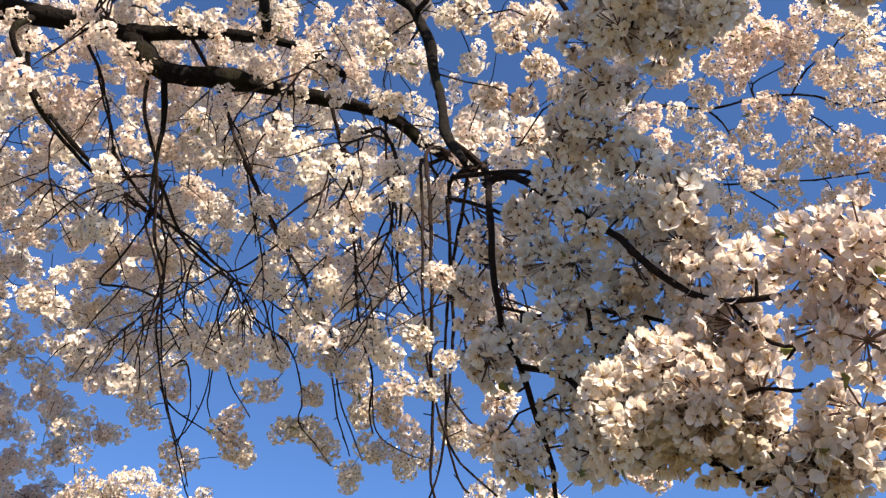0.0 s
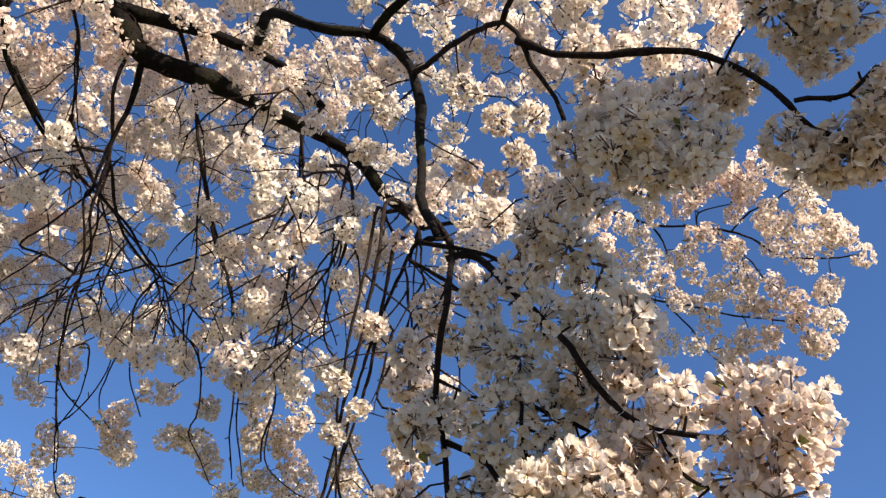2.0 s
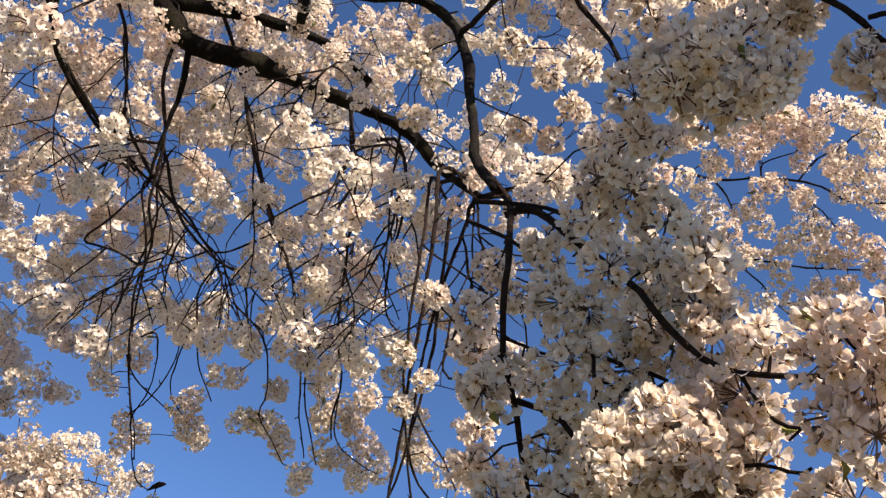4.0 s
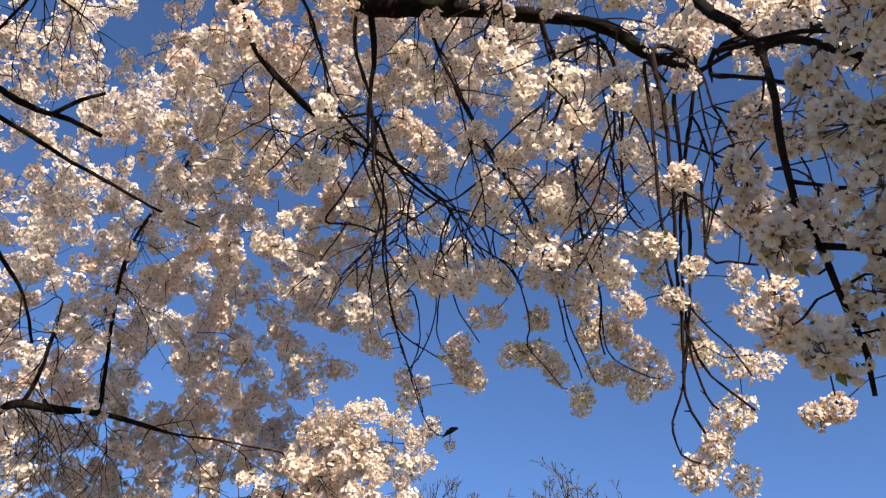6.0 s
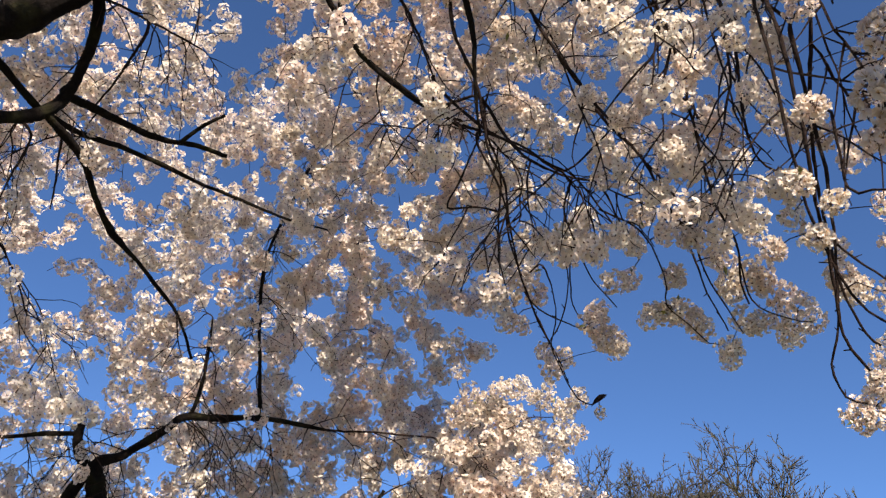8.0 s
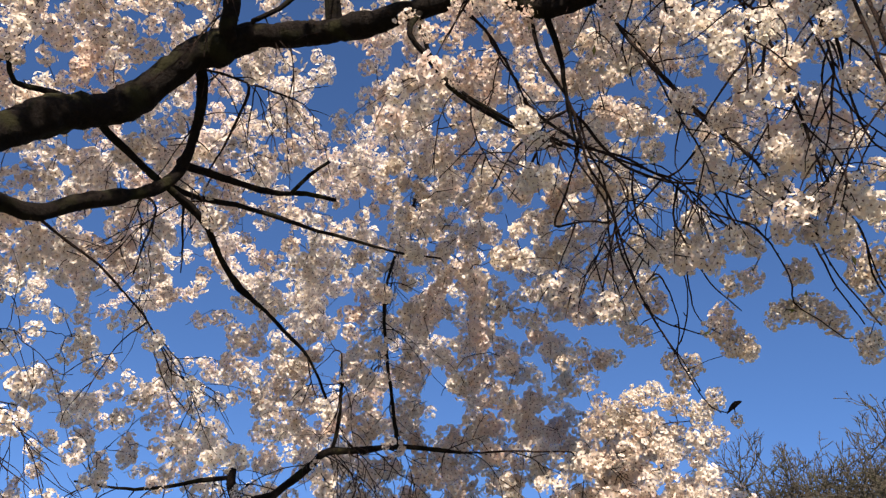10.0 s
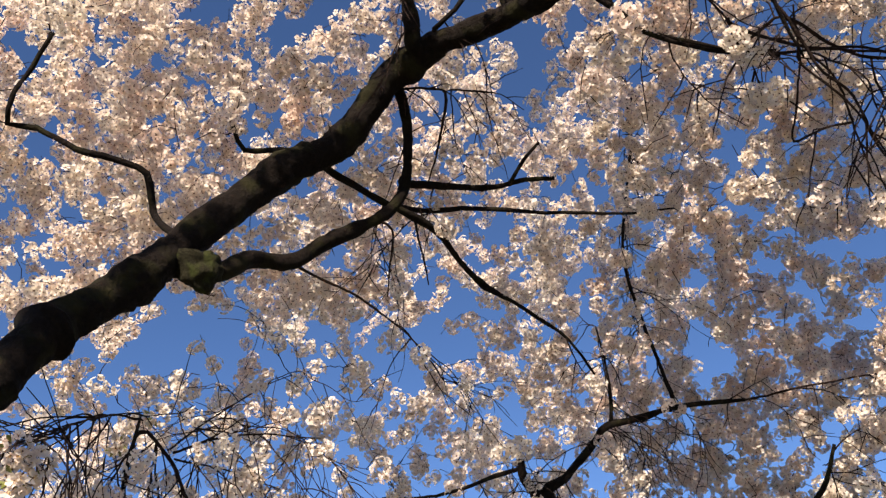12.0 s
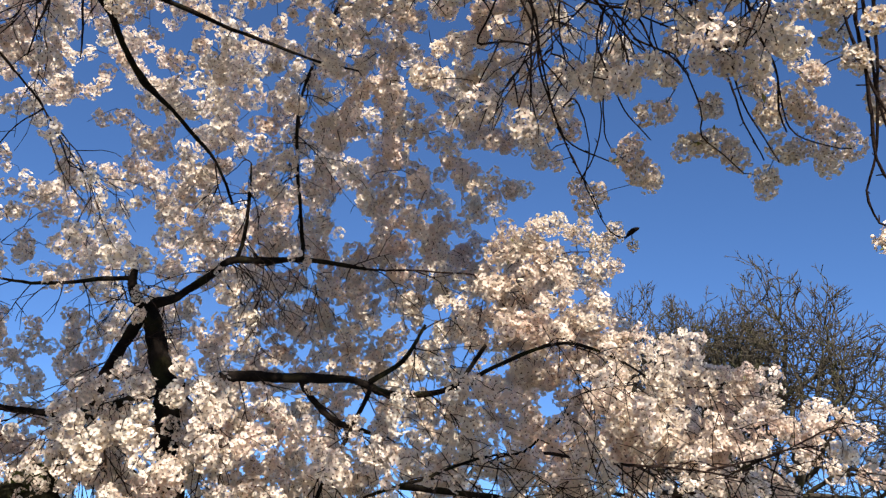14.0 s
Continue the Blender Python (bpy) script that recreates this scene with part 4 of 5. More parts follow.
for place in [(0.38, 0.93, 2.10), (0.31, 1.02, 2.10), (0.36, 0.98, 2.07), (0.40, 0.94, 2.06), (0.42, 0.93, 2.01), (0.43, 0.71, 2.19), (0.47, 0.68, 2.16), (0.43, 0.74, 2.17), (0.46, 0.71, 2.13), (0.44, 0.77, 2.11), (0.46, 0.74, 2.08), (0.47, 0.84, 2.05), (0.47, 0.84, 2.00), (0.44, 0.90, 2.01), (0.38, 0.93, 2.16), (0.35, 0.97, 2.18), (0.40, 0.91, 2.12), (0.26, 0.81, 2.71), (0.28, 0.87, 2.66), (0.28, 0.90, 2.57), (0.33, 0.92, 2.53)]:
    hang(A, place, 1.12 * rng.uniform(0.85, 1.1), "loose")
for place in [(0.24, 1.28, 3.11), (0.28, 1.22, 3.16), (0.17, 1.28, 3.13), (0.21, 1.17, 3.21), (-0.09, 1.30, 3.37), (-0.08, 1.42, 3.28), (0.11, 1.08, 3.16), (0.25, 1.03, 3.06), (0.22, 1.15, 2.84), (0.10, 1.14, 2.57), (0.15, 1.16, 2.53), (0.09, 1.27, 2.57), (0.10, 1.31, 2.51), (0.04, 1.73, 2.96), (-0.02, 1.91, 2.89), (0.00, 1.98, 2.77), (0.05, 1.94, 2.83), (-0.10, 2.24, 2.92), (0.14, 1.47, 2.44), (0.20, 1.24, 2.42), (0.27, 1.19, 2.29), (0.27, 1.01, 2.81), (0.35, 0.92, 2.73)]:
    hang(A, place, 0.952 * rng.uniform(0.85, 1.1), "near")
for place in [(0.25, 1.69, 2.32), (0.21, 1.70, 2.31), (0.42, 1.62, 2.35), (0.46, 1.62, 2.33), (0.35, 1.42, 2.33), (0.25, 1.36, 2.28), (0.19, 1.37, 2.30)]:
    hang(A, place, 0.6944 * rng.uniform(0.85, 1.1), "near")
for place in [(0.30, 2.65, 2.92), (0.22, 2.66, 2.93), (0.21, 2.72, 2.80), (0.17, 2.73, 2.79), (0.13, 2.77, 2.71), (0.11, 2.79, 2.67), (0.20, 2.80, 2.60), (0.27, 1.93, 2.94), (0.29, 1.97, 2.88), (0.25, 2.51, 3.17), (0.26, 2.57, 3.07), (0.09, 2.64, 2.99), (0.08, 2.62, 3.02)]:
    hang(A, place, 1 * rng.uniform(0.85, 1.1), "mid")
for place in [(0.55, 0.66, 2.66), (0.58, 0.66, 2.63), (0.62, 0.64, 2.63), (0.65, 0.60, 2.63), (0.65, 0.54, 2.67), (0.65, 0.58, 2.65), (0.61, 0.66, 2.62), (0.67, 0.52, 2.67), (0.67, 0.62, 2.61), (0.50, 0.56, 2.86), (0.56, 0.58, 2.83), (0.60, 0.59, 2.80), (0.57, 0.53, 2.84), (0.50, 0.67, 2.80), (0.62, 0.52, 2.83), (0.54, 0.52, 2.86), (0.47, 0.70, 2.80), (0.40, 0.71, 2.75), (0.32, 0.72, 2.71), (0.29, 0.76, 2.69), (0.41, 0.73, 2.67), (0.36, 0.76, 2.67), (0.45, 0.71, 2.67), (0.27, 0.76, 2.94), (0.31, 0.81, 2.91)]:
    hang(A, place, 1.12 * rng.uniform(0.85, 1.1), "near")
for place in [(-0.32, 3.09, 3.06), (-0.41, 3.03, 3.17), (-0.49, 3.00, 3.22), (-0.57, 2.99, 3.21), (-0.46, 2.93, 3.33), (-0.30, 2.92, 3.37), (-0.15, 2.89, 3.43), (-0.09, 2.93, 3.36), (-0.79, 2.95, 3.20), (-0.76, 2.99, 3.14), (-0.72, 3.01, 3.13), (-1.03, 3.08, 3.18), (-1.02, 3.12, 3.10), (-1.14, 2.98, 3.29), (-1.17, 2.92, 3.37), (-1.07, 2.92, 3.43), (-1.14, 2.97, 3.50), (-0.68, 2.90, 3.33), (-0.83, 2.76, 3.49), (-0.91, 2.73, 3.49), (-0.24, 3.05, 3.15), (-0.08, 3.02, 3.21), (-0.10, 3.09, 3.07), (-0.15, 2.99, 3.26), (-0.12, 3.05, 3.15), (-0.01, 3.07, 3.11), (-0.27, 2.98, 3.28), (-0.18, 2.96, 3.30), (-0.77, 2.79, 3.47)]:
    hang(A, place, 1 * rng.uniform(0.85, 1.1), "mid")
for place in [(-0.02, 2.50, 3.20), (0.03, 2.54, 3.13), (0.08, 2.56, 3.08), (-0.00, 2.44, 3.27), (0.12, 2.63, 2.97), (0.09, 2.62, 2.99), (0.06, 2.80, 2.62), (0.04, 2.79, 2.63), (0.12, 2.75, 2.72), (-0.10, 2.76, 3.53), (-0.31, 2.77, 3.50), (-0.40, 2.78, 3.47), (-0.53, 2.74, 3.51), (-0.53, 2.66, 3.61), (-0.60, 2.57, 3.71), (-0.65, 2.63, 3.63), (-0.27, 2.59, 3.73), (-0.19, 2.55, 3.78), (-0.37, 2.60, 3.71), (-0.78, 2.49, 3.75), (-0.65, 2.45, 3.83), (-0.27, 2.40, 3.93), (-0.16, 2.44, 3.89), (-0.22, 2.34, 3.99), (-0.38, 2.31, 4.01), (-0.56, 2.25, 4.04), (0.02, 2.32, 3.42), (0.08, 2.34, 3.40)]:
    hang(A, place, 1 * rng.uniform(0.85, 1.1), "mid")
for place in [(0.12, 2.36, 3.37), (0.29, 2.21, 3.51), (0.26, 2.30, 3.41), (0.26, 2.38, 3.32), (0.00, 2.40, 3.65), (-0.05, 2.31, 3.74), (0.02, 2.27, 3.78), (-0.38, 2.32, 3.72), (-0.49, 2.36, 3.66), (-0.16, 2.49, 3.55), (-0.42, 2.55, 3.45), (-0.90, 2.62, 4.03), (-0.99, 2.59, 4.17), (-1.07, 2.47, 4.25), (-0.87, 2.46, 4.19), (-0.97, 2.40, 4.35), (-0.69, 2.36, 4.19), (-0.57, 2.26, 4.16)]:
    hang(A, place, 1 * rng.uniform(0.85, 1.1), "mid")
for place in [(-1.02, 3.29, 3.24), (-0.77, 3.25, 3.23), (-0.82, 3.20, 3.31), (-0.82, 3.17, 3.37), (-0.32, 3.18, 3.08), (-0.20, 3.05, 3.13), (-0.09, 2.99, 3.05), (-0.04, 2.95, 3.12), (-0.41, 3.12, 3.18), (-0.46, 3.08, 3.24), (-0.54, 3.06, 3.25), (-0.46, 3.01, 3.36), (-0.27, 3.01, 3.41), (-0.15, 2.98, 3.27), (-0.26, 2.99, 3.25), (-0.65, 3.06, 3.43), (-1.16, 3.18, 3.38), (-1.18, 3.11, 3.48), (-1.09, 3.08, 3.57), (-1.07, 3.14, 3.49), (-1.20, 3.04, 3.58), (-0.94, 2.97, 3.63), (-0.80, 3.01, 3.63), (-0.89, 2.97, 3.66), (-0.53, 2.93, 3.65), (-0.44, 2.92, 3.70), (-0.29, 2.89, 3.59), (-0.27, 2.94, 3.51)]:
    hang(A, place, 1 * rng.uniform(0.85, 1.1), "mid")
for place in [(-1.03, 2.75, 4.28), (-0.96, 2.79, 4.25), (-0.89, 2.86, 4.20), (-0.92, 2.92, 4.12), (-0.62, 2.71, 4.29), (-0.65, 2.79, 4.20), (-0.47, 2.69, 4.34), (-0.32, 2.68, 4.37), (-0.38, 2.82, 4.22), (-0.23, 2.82, 4.24), (-0.48, 2.78, 4.25), (-0.74, 2.64, 4.33), (-0.83, 2.53, 4.41), (-0.92, 2.50, 4.41), (-1.02, 2.53, 4.34), (-0.76, 2.52, 4.43), (-0.61, 2.53, 4.47), (-0.44, 2.55, 4.48), (-0.27, 2.58, 4.47), (-0.69, 2.33, 4.61), (-0.76, 2.26, 4.65), (-0.65, 2.31, 4.63), (-0.43, 2.18, 4.65), (-0.80, 2.43, 4.51), (-0.96, 2.38, 4.50), (-0.54, 2.94, 4.06), (-0.71, 2.95, 4.00), (-0.34, 2.99, 4.03), (-0.23, 2.95, 4.09), (-0.48, 2.86, 4.16)]:
    hang(A, place, 1 * rng.uniform(0.85, 1.1), "mid")
for place in [(-0.13, 3.09, 3.93)]:
    hang(A, place, 1 * rng.uniform(0.85, 1.1), "mid")
for place in [(1.45, 2.06, 4.31), (1.50, 2.02, 4.31), (1.41, 2.02, 4.36), (1.61, 1.92, 4.32), (1.67, 1.96, 4.26), (1.72, 2.01, 4.19), (1.57, 2.10, 4.21), (1.64, 2.08, 4.18), (1.30, 2.15, 4.32), (1.28, 2.21, 4.28), (1.26, 1.91, 4.25), (1.24, 1.97, 4.22), (1.40, 2.23, 4.20), (1.54, 2.28, 4.08), (1.56, 2.34, 4.01), (1.50, 2.24, 4.14), (1.67, 2.26, 4.01), (1.72, 2.28, 3.95), (1.77, 2.14, 4.05), (1.41, 2.46, 3.98), (1.47, 2.43, 3.98), (1.33, 2.47, 4.02), (1.24, 2.47, 4.06), (1.16, 2.45, 4.11), (1.62, 2.44, 3.86), (1.71, 2.41, 3.83), (1.58, 2.55, 3.77), (1.45, 2.56, 3.85)]:
    hang(A, place, 1 * rng.uniform(0.85, 1.1), "mid")
for place in [(1.23, 2.55, 3.82), (1.15, 2.60, 3.81), (1.31, 2.53, 3.80), (0.91, 1.98, 4.08), (0.95, 1.96, 4.08), (1.09, 2.13, 4.16), (0.98, 2.15, 4.05), (0.83, 2.04, 3.92), (0.75, 2.02, 3.82), (0.87, 2.10, 3.85), (0.76, 2.08, 3.62), (1.03, 2.34, 3.84), (1.17, 2.48, 3.94), (1.62, 2.46, 3.67), (1.69, 2.41, 3.68), (1.15, 1.89, 4.18), (1.73, 2.25, 3.82), (1.78, 1.95, 4.05), (1.80, 2.10, 3.90), (1.79, 2.27, 3.75), (1.62, 2.52, 3.78), (1.11, 2.29, 4.14), (0.99, 2.26, 3.94)]:
    hang(A, place, 1 * rng.uniform(0.85, 1.1), "mid")
for place in [(1.40, 2.01, 4.31), (1.47, 2.04, 4.25), (1.67, 2.03, 4.13), (1.77, 2.03, 4.06), (1.90, 1.99, 4.00), (1.56, 2.03, 4.20), (1.83, 1.96, 4.07), (1.84, 2.21, 3.84), (1.82, 2.30, 3.76), (1.77, 2.25, 3.86), (1.65, 2.30, 3.90), (1.85, 2.28, 3.75), (1.74, 2.42, 3.69), (1.74, 2.22, 3.91), (1.57, 2.33, 3.93), (1.46, 2.43, 3.89), (1.60, 2.42, 3.80), (1.68, 2.35, 3.82), (1.52, 2.48, 3.80), (1.22, 2.23, 3.77), (1.15, 2.20, 3.85), (0.99, 2.15, 3.68), (1.83, 2.46, 3.57)]:
    hang(A, place, 1 * rng.uniform(0.85, 1.1), "mid")
for place in [(1.17, 2.07, 4.44), (1.23, 2.15, 4.35), (1.35, 2.10, 4.33), (1.20, 2.40, 4.15), (1.34, 2.33, 4.14), (1.47, 2.13, 4.24), (1.71, 1.91, 4.27), (1.63, 2.17, 4.12), (1.75, 2.08, 4.11), (1.39, 2.37, 4.08), (1.48, 2.36, 4.03), (1.63, 2.34, 3.95), (1.30, 1.97, 4.45), (1.50, 1.95, 4.37), (1.28, 2.56, 3.95)]:
    hang(A, place, 1 * rng.uniform(0.85, 1.1), "mid")
for place in [(-1.44, 1.94, 4.29), (-1.38, 2.00, 4.28), (-1.33, 2.01, 4.44), (-1.57, 1.96, 4.48), (-1.30, 2.00, 4.59), (-1.15, 1.99, 4.53), (-1.15, 2.05, 4.35), (-1.08, 2.11, 4.33), (-0.99, 2.08, 4.39), (-0.89, 1.94, 4.40), (-0.78, 2.04, 4.36), (-0.72, 2.16, 4.29), (-0.67, 2.11, 4.33), (-0.79, 1.96, 4.42), (-0.50, 1.87, 4.29), (-0.57, 1.90, 4.26), (-0.43, 2.00, 4.22), (-0.56, 2.02, 4.18), (-0.49, 2.16, 4.21), (-0.35, 2.04, 4.20), (-0.28, 1.93, 4.29), (-0.17, 2.00, 4.24), (-0.08, 1.76, 4.05), (-0.04, 1.84, 3.99), (-0.22, 2.08, 4.18), (-1.39, 2.15, 4.30), (-1.34, 2.23, 4.26), (-1.45, 2.18, 4.24), (-0.90, 2.29, 4.11), (-0.78, 2.35, 4.10)]:
    hang(A, place, 1 * rng.uniform(0.85, 1.1), "mid")
for place in [(-0.71, 2.33, 4.14)]:
    hang(A, place, 1 * rng.uniform(0.85, 1.1), "mid")
for place in [(-1.73, 4.20, 3.55), (-1.65, 4.25, 3.52), (-1.51, 4.24, 3.63), (-1.60, 4.22, 3.62), (-1.44, 4.31, 3.54), (-1.29, 4.37, 3.50), (-1.22, 4.37, 3.54), (-1.83, 4.27, 3.31), (-1.75, 4.33, 3.25), (-1.64, 4.38, 3.22), (-1.55, 4.42, 3.18), (-1.69, 4.41, 3.10), (-1.50, 4.46, 3.12), (-1.42, 4.51, 3.06), (-1.58, 4.48, 3.00), (-1.47, 4.54, 2.94), (-1.73, 4.43, 2.98), (-1.83, 4.34, 3.13), (-1.35, 4.57, 2.94), (-1.25, 4.63, 2.81), (-1.42, 4.58, 2.82), (-1.16, 4.66, 2.81), (-1.32, 4.64, 2.73), (-1.95, 4.29, 3.13), (-1.94, 4.35, 2.98), (-1.56, 4.35, 3.36), (-1.69, 4.27, 3.43), (-1.46, 4.36, 3.42)]:
    hang(B, place, 1 * rng.uniform(0.85, 1.1), "mid")
for place in [(-0.41, 1.43, 3.97), (-0.17, 1.16, 3.57), (-0.26, 1.40, 3.65), (-0.12, 1.35, 3.45), (-0.01, 1.17, 3.57), (0.09, 1.10, 3.61), (0.17, 0.97, 3.45), (0.08, 1.30, 3.48), (0.23, 0.93, 3.35), (0.32, 0.93, 3.21), (-0.05, 1.39, 3.41), (-0.19, 1.59, 3.64), (-0.35, 1.60, 3.74), (-0.50, 1.65, 4.05), (-0.06, 1.09, 3.62), (0.06, 1.21, 3.54), (-0.02, 1.54, 3.42), (0.14, 1.39, 3.40)]:
    hang(A, place, 0.7 * rng.uniform(0.85, 1.1), "mid")
for place in [(1.14, 2.07, 4.24), (1.26, 2.06, 4.19), (1.33, 1.93, 4.25), (1.44, 1.93, 4.19), (1.51, 1.84, 4.22), (1.59, 1.83, 4.17), (1.31, 2.16, 4.08), (1.44, 2.13, 4.03), (1.53, 2.01, 4.07), (1.66, 1.89, 4.09), (1.72, 1.91, 4.03), (1.62, 2.03, 3.99), (1.52, 2.19, 3.92), (1.42, 2.28, 3.90), (1.76, 2.09, 3.84), (1.81, 2.13, 3.75), (1.21, 1.99, 4.27), (1.13, 2.17, 4.16), (1.25, 2.26, 4.02)]:
    hang(A, place, 1 * rng.uniform(0.85, 1.1), "mid")
for place in [(0.04, 1.85, 3.60), (0.11, 1.60, 3.28), (0.12, 1.16, 2.73), (0.16, 1.09, 2.72), (0.07, 1.66, 3.22), (-0.01, 2.05, 3.68), (0.15, 1.17, 2.86), (0.12, 1.42, 3.17)]:
    hang(A, place, 0.7 * rng.uniform(0.85, 1.1), "mid")
for place in [(-2.11, 0.30, 2.35), (-2.11, 0.35, 2.33), (-3.06, 0.90, 2.90), (-2.13, 0.32, 2.29), (-3.05, 0.78, 2.76)]:
    hang(C, place, 1 * rng.uniform(0.85, 1.1), "leafy")
for place in [(-1.63, 4.16, 3.58), (-1.55, 4.20, 3.57), (-1.46, 4.24, 3.55), (-1.36, 4.29, 3.50), (-1.31, 4.33, 3.45), (-1.22, 4.31, 3.55), (-1.54, 4.26, 3.46), (-1.62, 4.25, 3.41), (-1.36, 4.36, 3.37), (-1.25, 4.39, 3.36), (-1.38, 4.25, 3.57), (-1.69, 4.25, 3.35), (-1.79, 4.17, 3.44), (-1.88, 4.13, 3.44), (-1.84, 4.12, 3.50), (-1.84, 3.96, 3.80), (-1.81, 4.05, 3.67), (-1.90, 3.94, 3.78), (-1.78, 4.12, 3.56), (-1.49, 4.35, 3.29), (-1.39, 4.39, 3.25), (-1.36, 4.44, 3.16), (-1.32, 4.48, 3.07), (-1.27, 4.53, 2.98), (-1.39, 4.49, 2.98), (-1.16, 4.56, 2.95), (-1.11, 4.60, 2.85), (-1.23, 4.57, 2.86), (-1.00, 4.64, 2.79)]:
    hang(B, place, 1 * rng.uniform(0.85, 1.1), "mid")
for place in [(-0.89, 4.48, 2.71), (-0.80, 4.49, 2.72), (-0.72, 4.50, 2.71), (-0.64, 4.51, 2.72), (-0.61, 4.53, 2.68), (-0.71, 4.52, 2.64), (-0.61, 4.55, 2.55), (-0.54, 4.57, 2.51), (-0.47, 4.59, 2.45), (-0.43, 4.61, 2.38), (-0.38, 4.61, 2.39), (-0.29, 4.61, 2.43), (-0.23, 4.60, 2.49), (-0.22, 4.61, 2.42), (-0.15, 4.62, 2.39), (-0.39, 4.62, 2.30), (-0.29, 4.63, 2.27), (-0.18, 4.65, 2.21), (-0.11, 4.65, 2.19), (-0.52, 4.59, 2.44), (-0.84, 4.51, 2.62), (-0.98, 4.48, 2.63), (-0.63, 4.58, 2.45), (-1.09, 4.45, 2.66), (-1.27, 4.37, 2.78), (-1.38, 4.27, 3.01)]:
    hang(B, place, 1 * rng.uniform(0.85, 1.1), "mid")


def clump(tree, centre, radii, count, size, kind):
    """Balls of blossom crowded together."""
    for place in cloud(centre, radii, count):
        hang(tree, place, size * rng.uniform(0.85, 1.1), kind)


clump(A, (0.33, 0.95, 2.12), (0.12, 0.07, 0.09), 18, 1.1, "near")
clump(A, (0.45, 0.89, 2.04), (0.05, 0.04, 0.05), 3, 1.0, "loose")
hang(A, (-0.83, 3.11, 2.89), 0.5, "mid")

# the crowns; blossom of kind "high" is added, mostly out of view, to cast shade
def bearing(p):
    """Azimuth and height angle of a place, in degrees, from the open lawn between the trees."""
    return math.degrees(math.atan2(p[0], p[1])), math.degrees(math.atan2(p[2] - 1.6, math.hypot(p[0], p[1])))


def skirt(p):
    """The crown of the first tree ends here: it hangs no lower over the lawn."""
    az, el = bearing(p)
    return az < -29 or el > (29 if az < -20 else 32) and az < 24


def fringe(p):
    """As skirt, but the long shoots stay higher towards the main limb."""
    az, el = bearing(p)
    return skirt(p) and (az > -26 or el > 37)


def roof(p):
    """The second tree's crown falls away over the lawn."""
    az, el = bearing(p)
    return az < -28 or el < min(27, 10.5 - 0.62 * az) and az < 6


def far_side(p):
    """Beyond the main limb, never in front of it."""
    return skirt(p) and math.dist(p, (0, 0, 1.6)) > 4.2


def behind(p):
    return skirt(p) and math.dist(p, (0, 0, 1.6)) > 3.7


def beyond(p):
    """Behind the second tree's limbs, or below them."""
    return roof(p) and (p[2] < 2.5 or math.dist(p, (0, 0, 1.6)) > 5.3)


for tree, line in lines:
    long = float(np.linalg.norm(np.diff(line, axis=0), axis=1).sum())
    if tree is A and line[0][1] > 1.6 and line[:, 2].max() > 3.4:
        few = 0.45 if line[0][0] < -0.9 else 1.0           # the crown is closer there and its shoots short
        whips(A, line, int(0.5 + 1.7 * few * long), 0.35, 1.0, fringe, 0.30)
        sprays(A, line, int(0.5 + 1.9 * few * long), 0.25, 0.60, skirt, 0.24, "thin")
    elif tree is A and line[:, 2].max() > 3.0:
        sprays(A, line, int(2 + 14.0 * long), 0.3, 0.8, far_side, 0.10, "far")
    elif tree is C:
        sprays(C, line, int(3 + 13.0 * long), 0.25, 0.8, roof, 0.14, "far")
    elif tree is B:
        sprays(tree, line, int(1 + 5.0 * long), 0.3, 0.7, roof, 0.09, "far")
        sprays(tree, line, int(2 + 8.0 * long), 0.3, 0.9, beyond, 0.10, "far")
grow(A, cloud((-1.3, 3.1, 4.8), (1.5, 1.0, 1.0), 240, behind), "thin", 0.12, 0.9)
grow(A, cloud((-1.6, 3.6, 3.9), (1.0, 0.6, 0.7), 30, behind), "thin", 0.12, 0.9)
grow(A, cloud((0.2, 2.4, 5.0), (1.2, 0.8, 0.7), 95, behind), "thin", 0.12, 0.95)
# next two: added overhead, out of view, to shade the hanging sprays
grow(A, cloud((1.1, 2.1, 5.9), (1.0, 0.8, 0.5), 36), "high", 0.12, 1.0)
grow(A, cloud((1.0, 0.45, 5.8), (1.1, 0.8, 0.4), 150), "high", 0.10, 1.0)
grow(A, cloud((-0.7, 3.3, 5.7), (1.2, 0.7, 0.6), 75, behind), "far", 0.12, 0.95)
grow(A, cloud((-1.9, 2.9, 5.6), (0.8, 0.6, 0.6), 55, behind), "far", 0.12, 0.95)
grow(A, cloud((-0.75, 2.45, 4.15), (0.45, 0.35, 0.30), 30), "thin", 0.12, 0.85)
grow(A, cloud((0.62, 1.50, 4.42), (0.6, 0.4, 0.35), 45), "thin", 0.12, 0.9)
# next three: unseen blossom added to shade near clumps, main limb and upper crown
grow(A, cloud((2.25, -1.52, 4.5), (0.55, 0.45, 0.38), 150), "high", 0.11, 1.0)
grow(A, cloud((-1.5, 0.5, 5.7), (1.8, 1.2, 0.7), 195), "high", 0.12, 1.0)
grow(A, cloud((-1.2, 2.2, 6.4), (1.8, 1.2, 0.5), 95), "high", 0.12, 1.0)
grow(A, cloud((-3.3, 1.9, 5.2), (2.4, 2.0, 1.2), 470, far_side), "far", 0.12, 0.95)
grow(A, cloud((-4.75, 0.45, 4.82), (0.8, 0.8, 1.2), 130, far_side), "far", 0.12, 0.95)
grow(B, cloud((-4.6, 4.2, 5.4), (2.4, 2.2, 1.6), 230), "far", 0.12, 1.0)
grow(B, cloud((-3.7, 3.9, 3.6), (1.6, 1.2, 1.1), 220, beyond), "far", 0.12, 0.95)
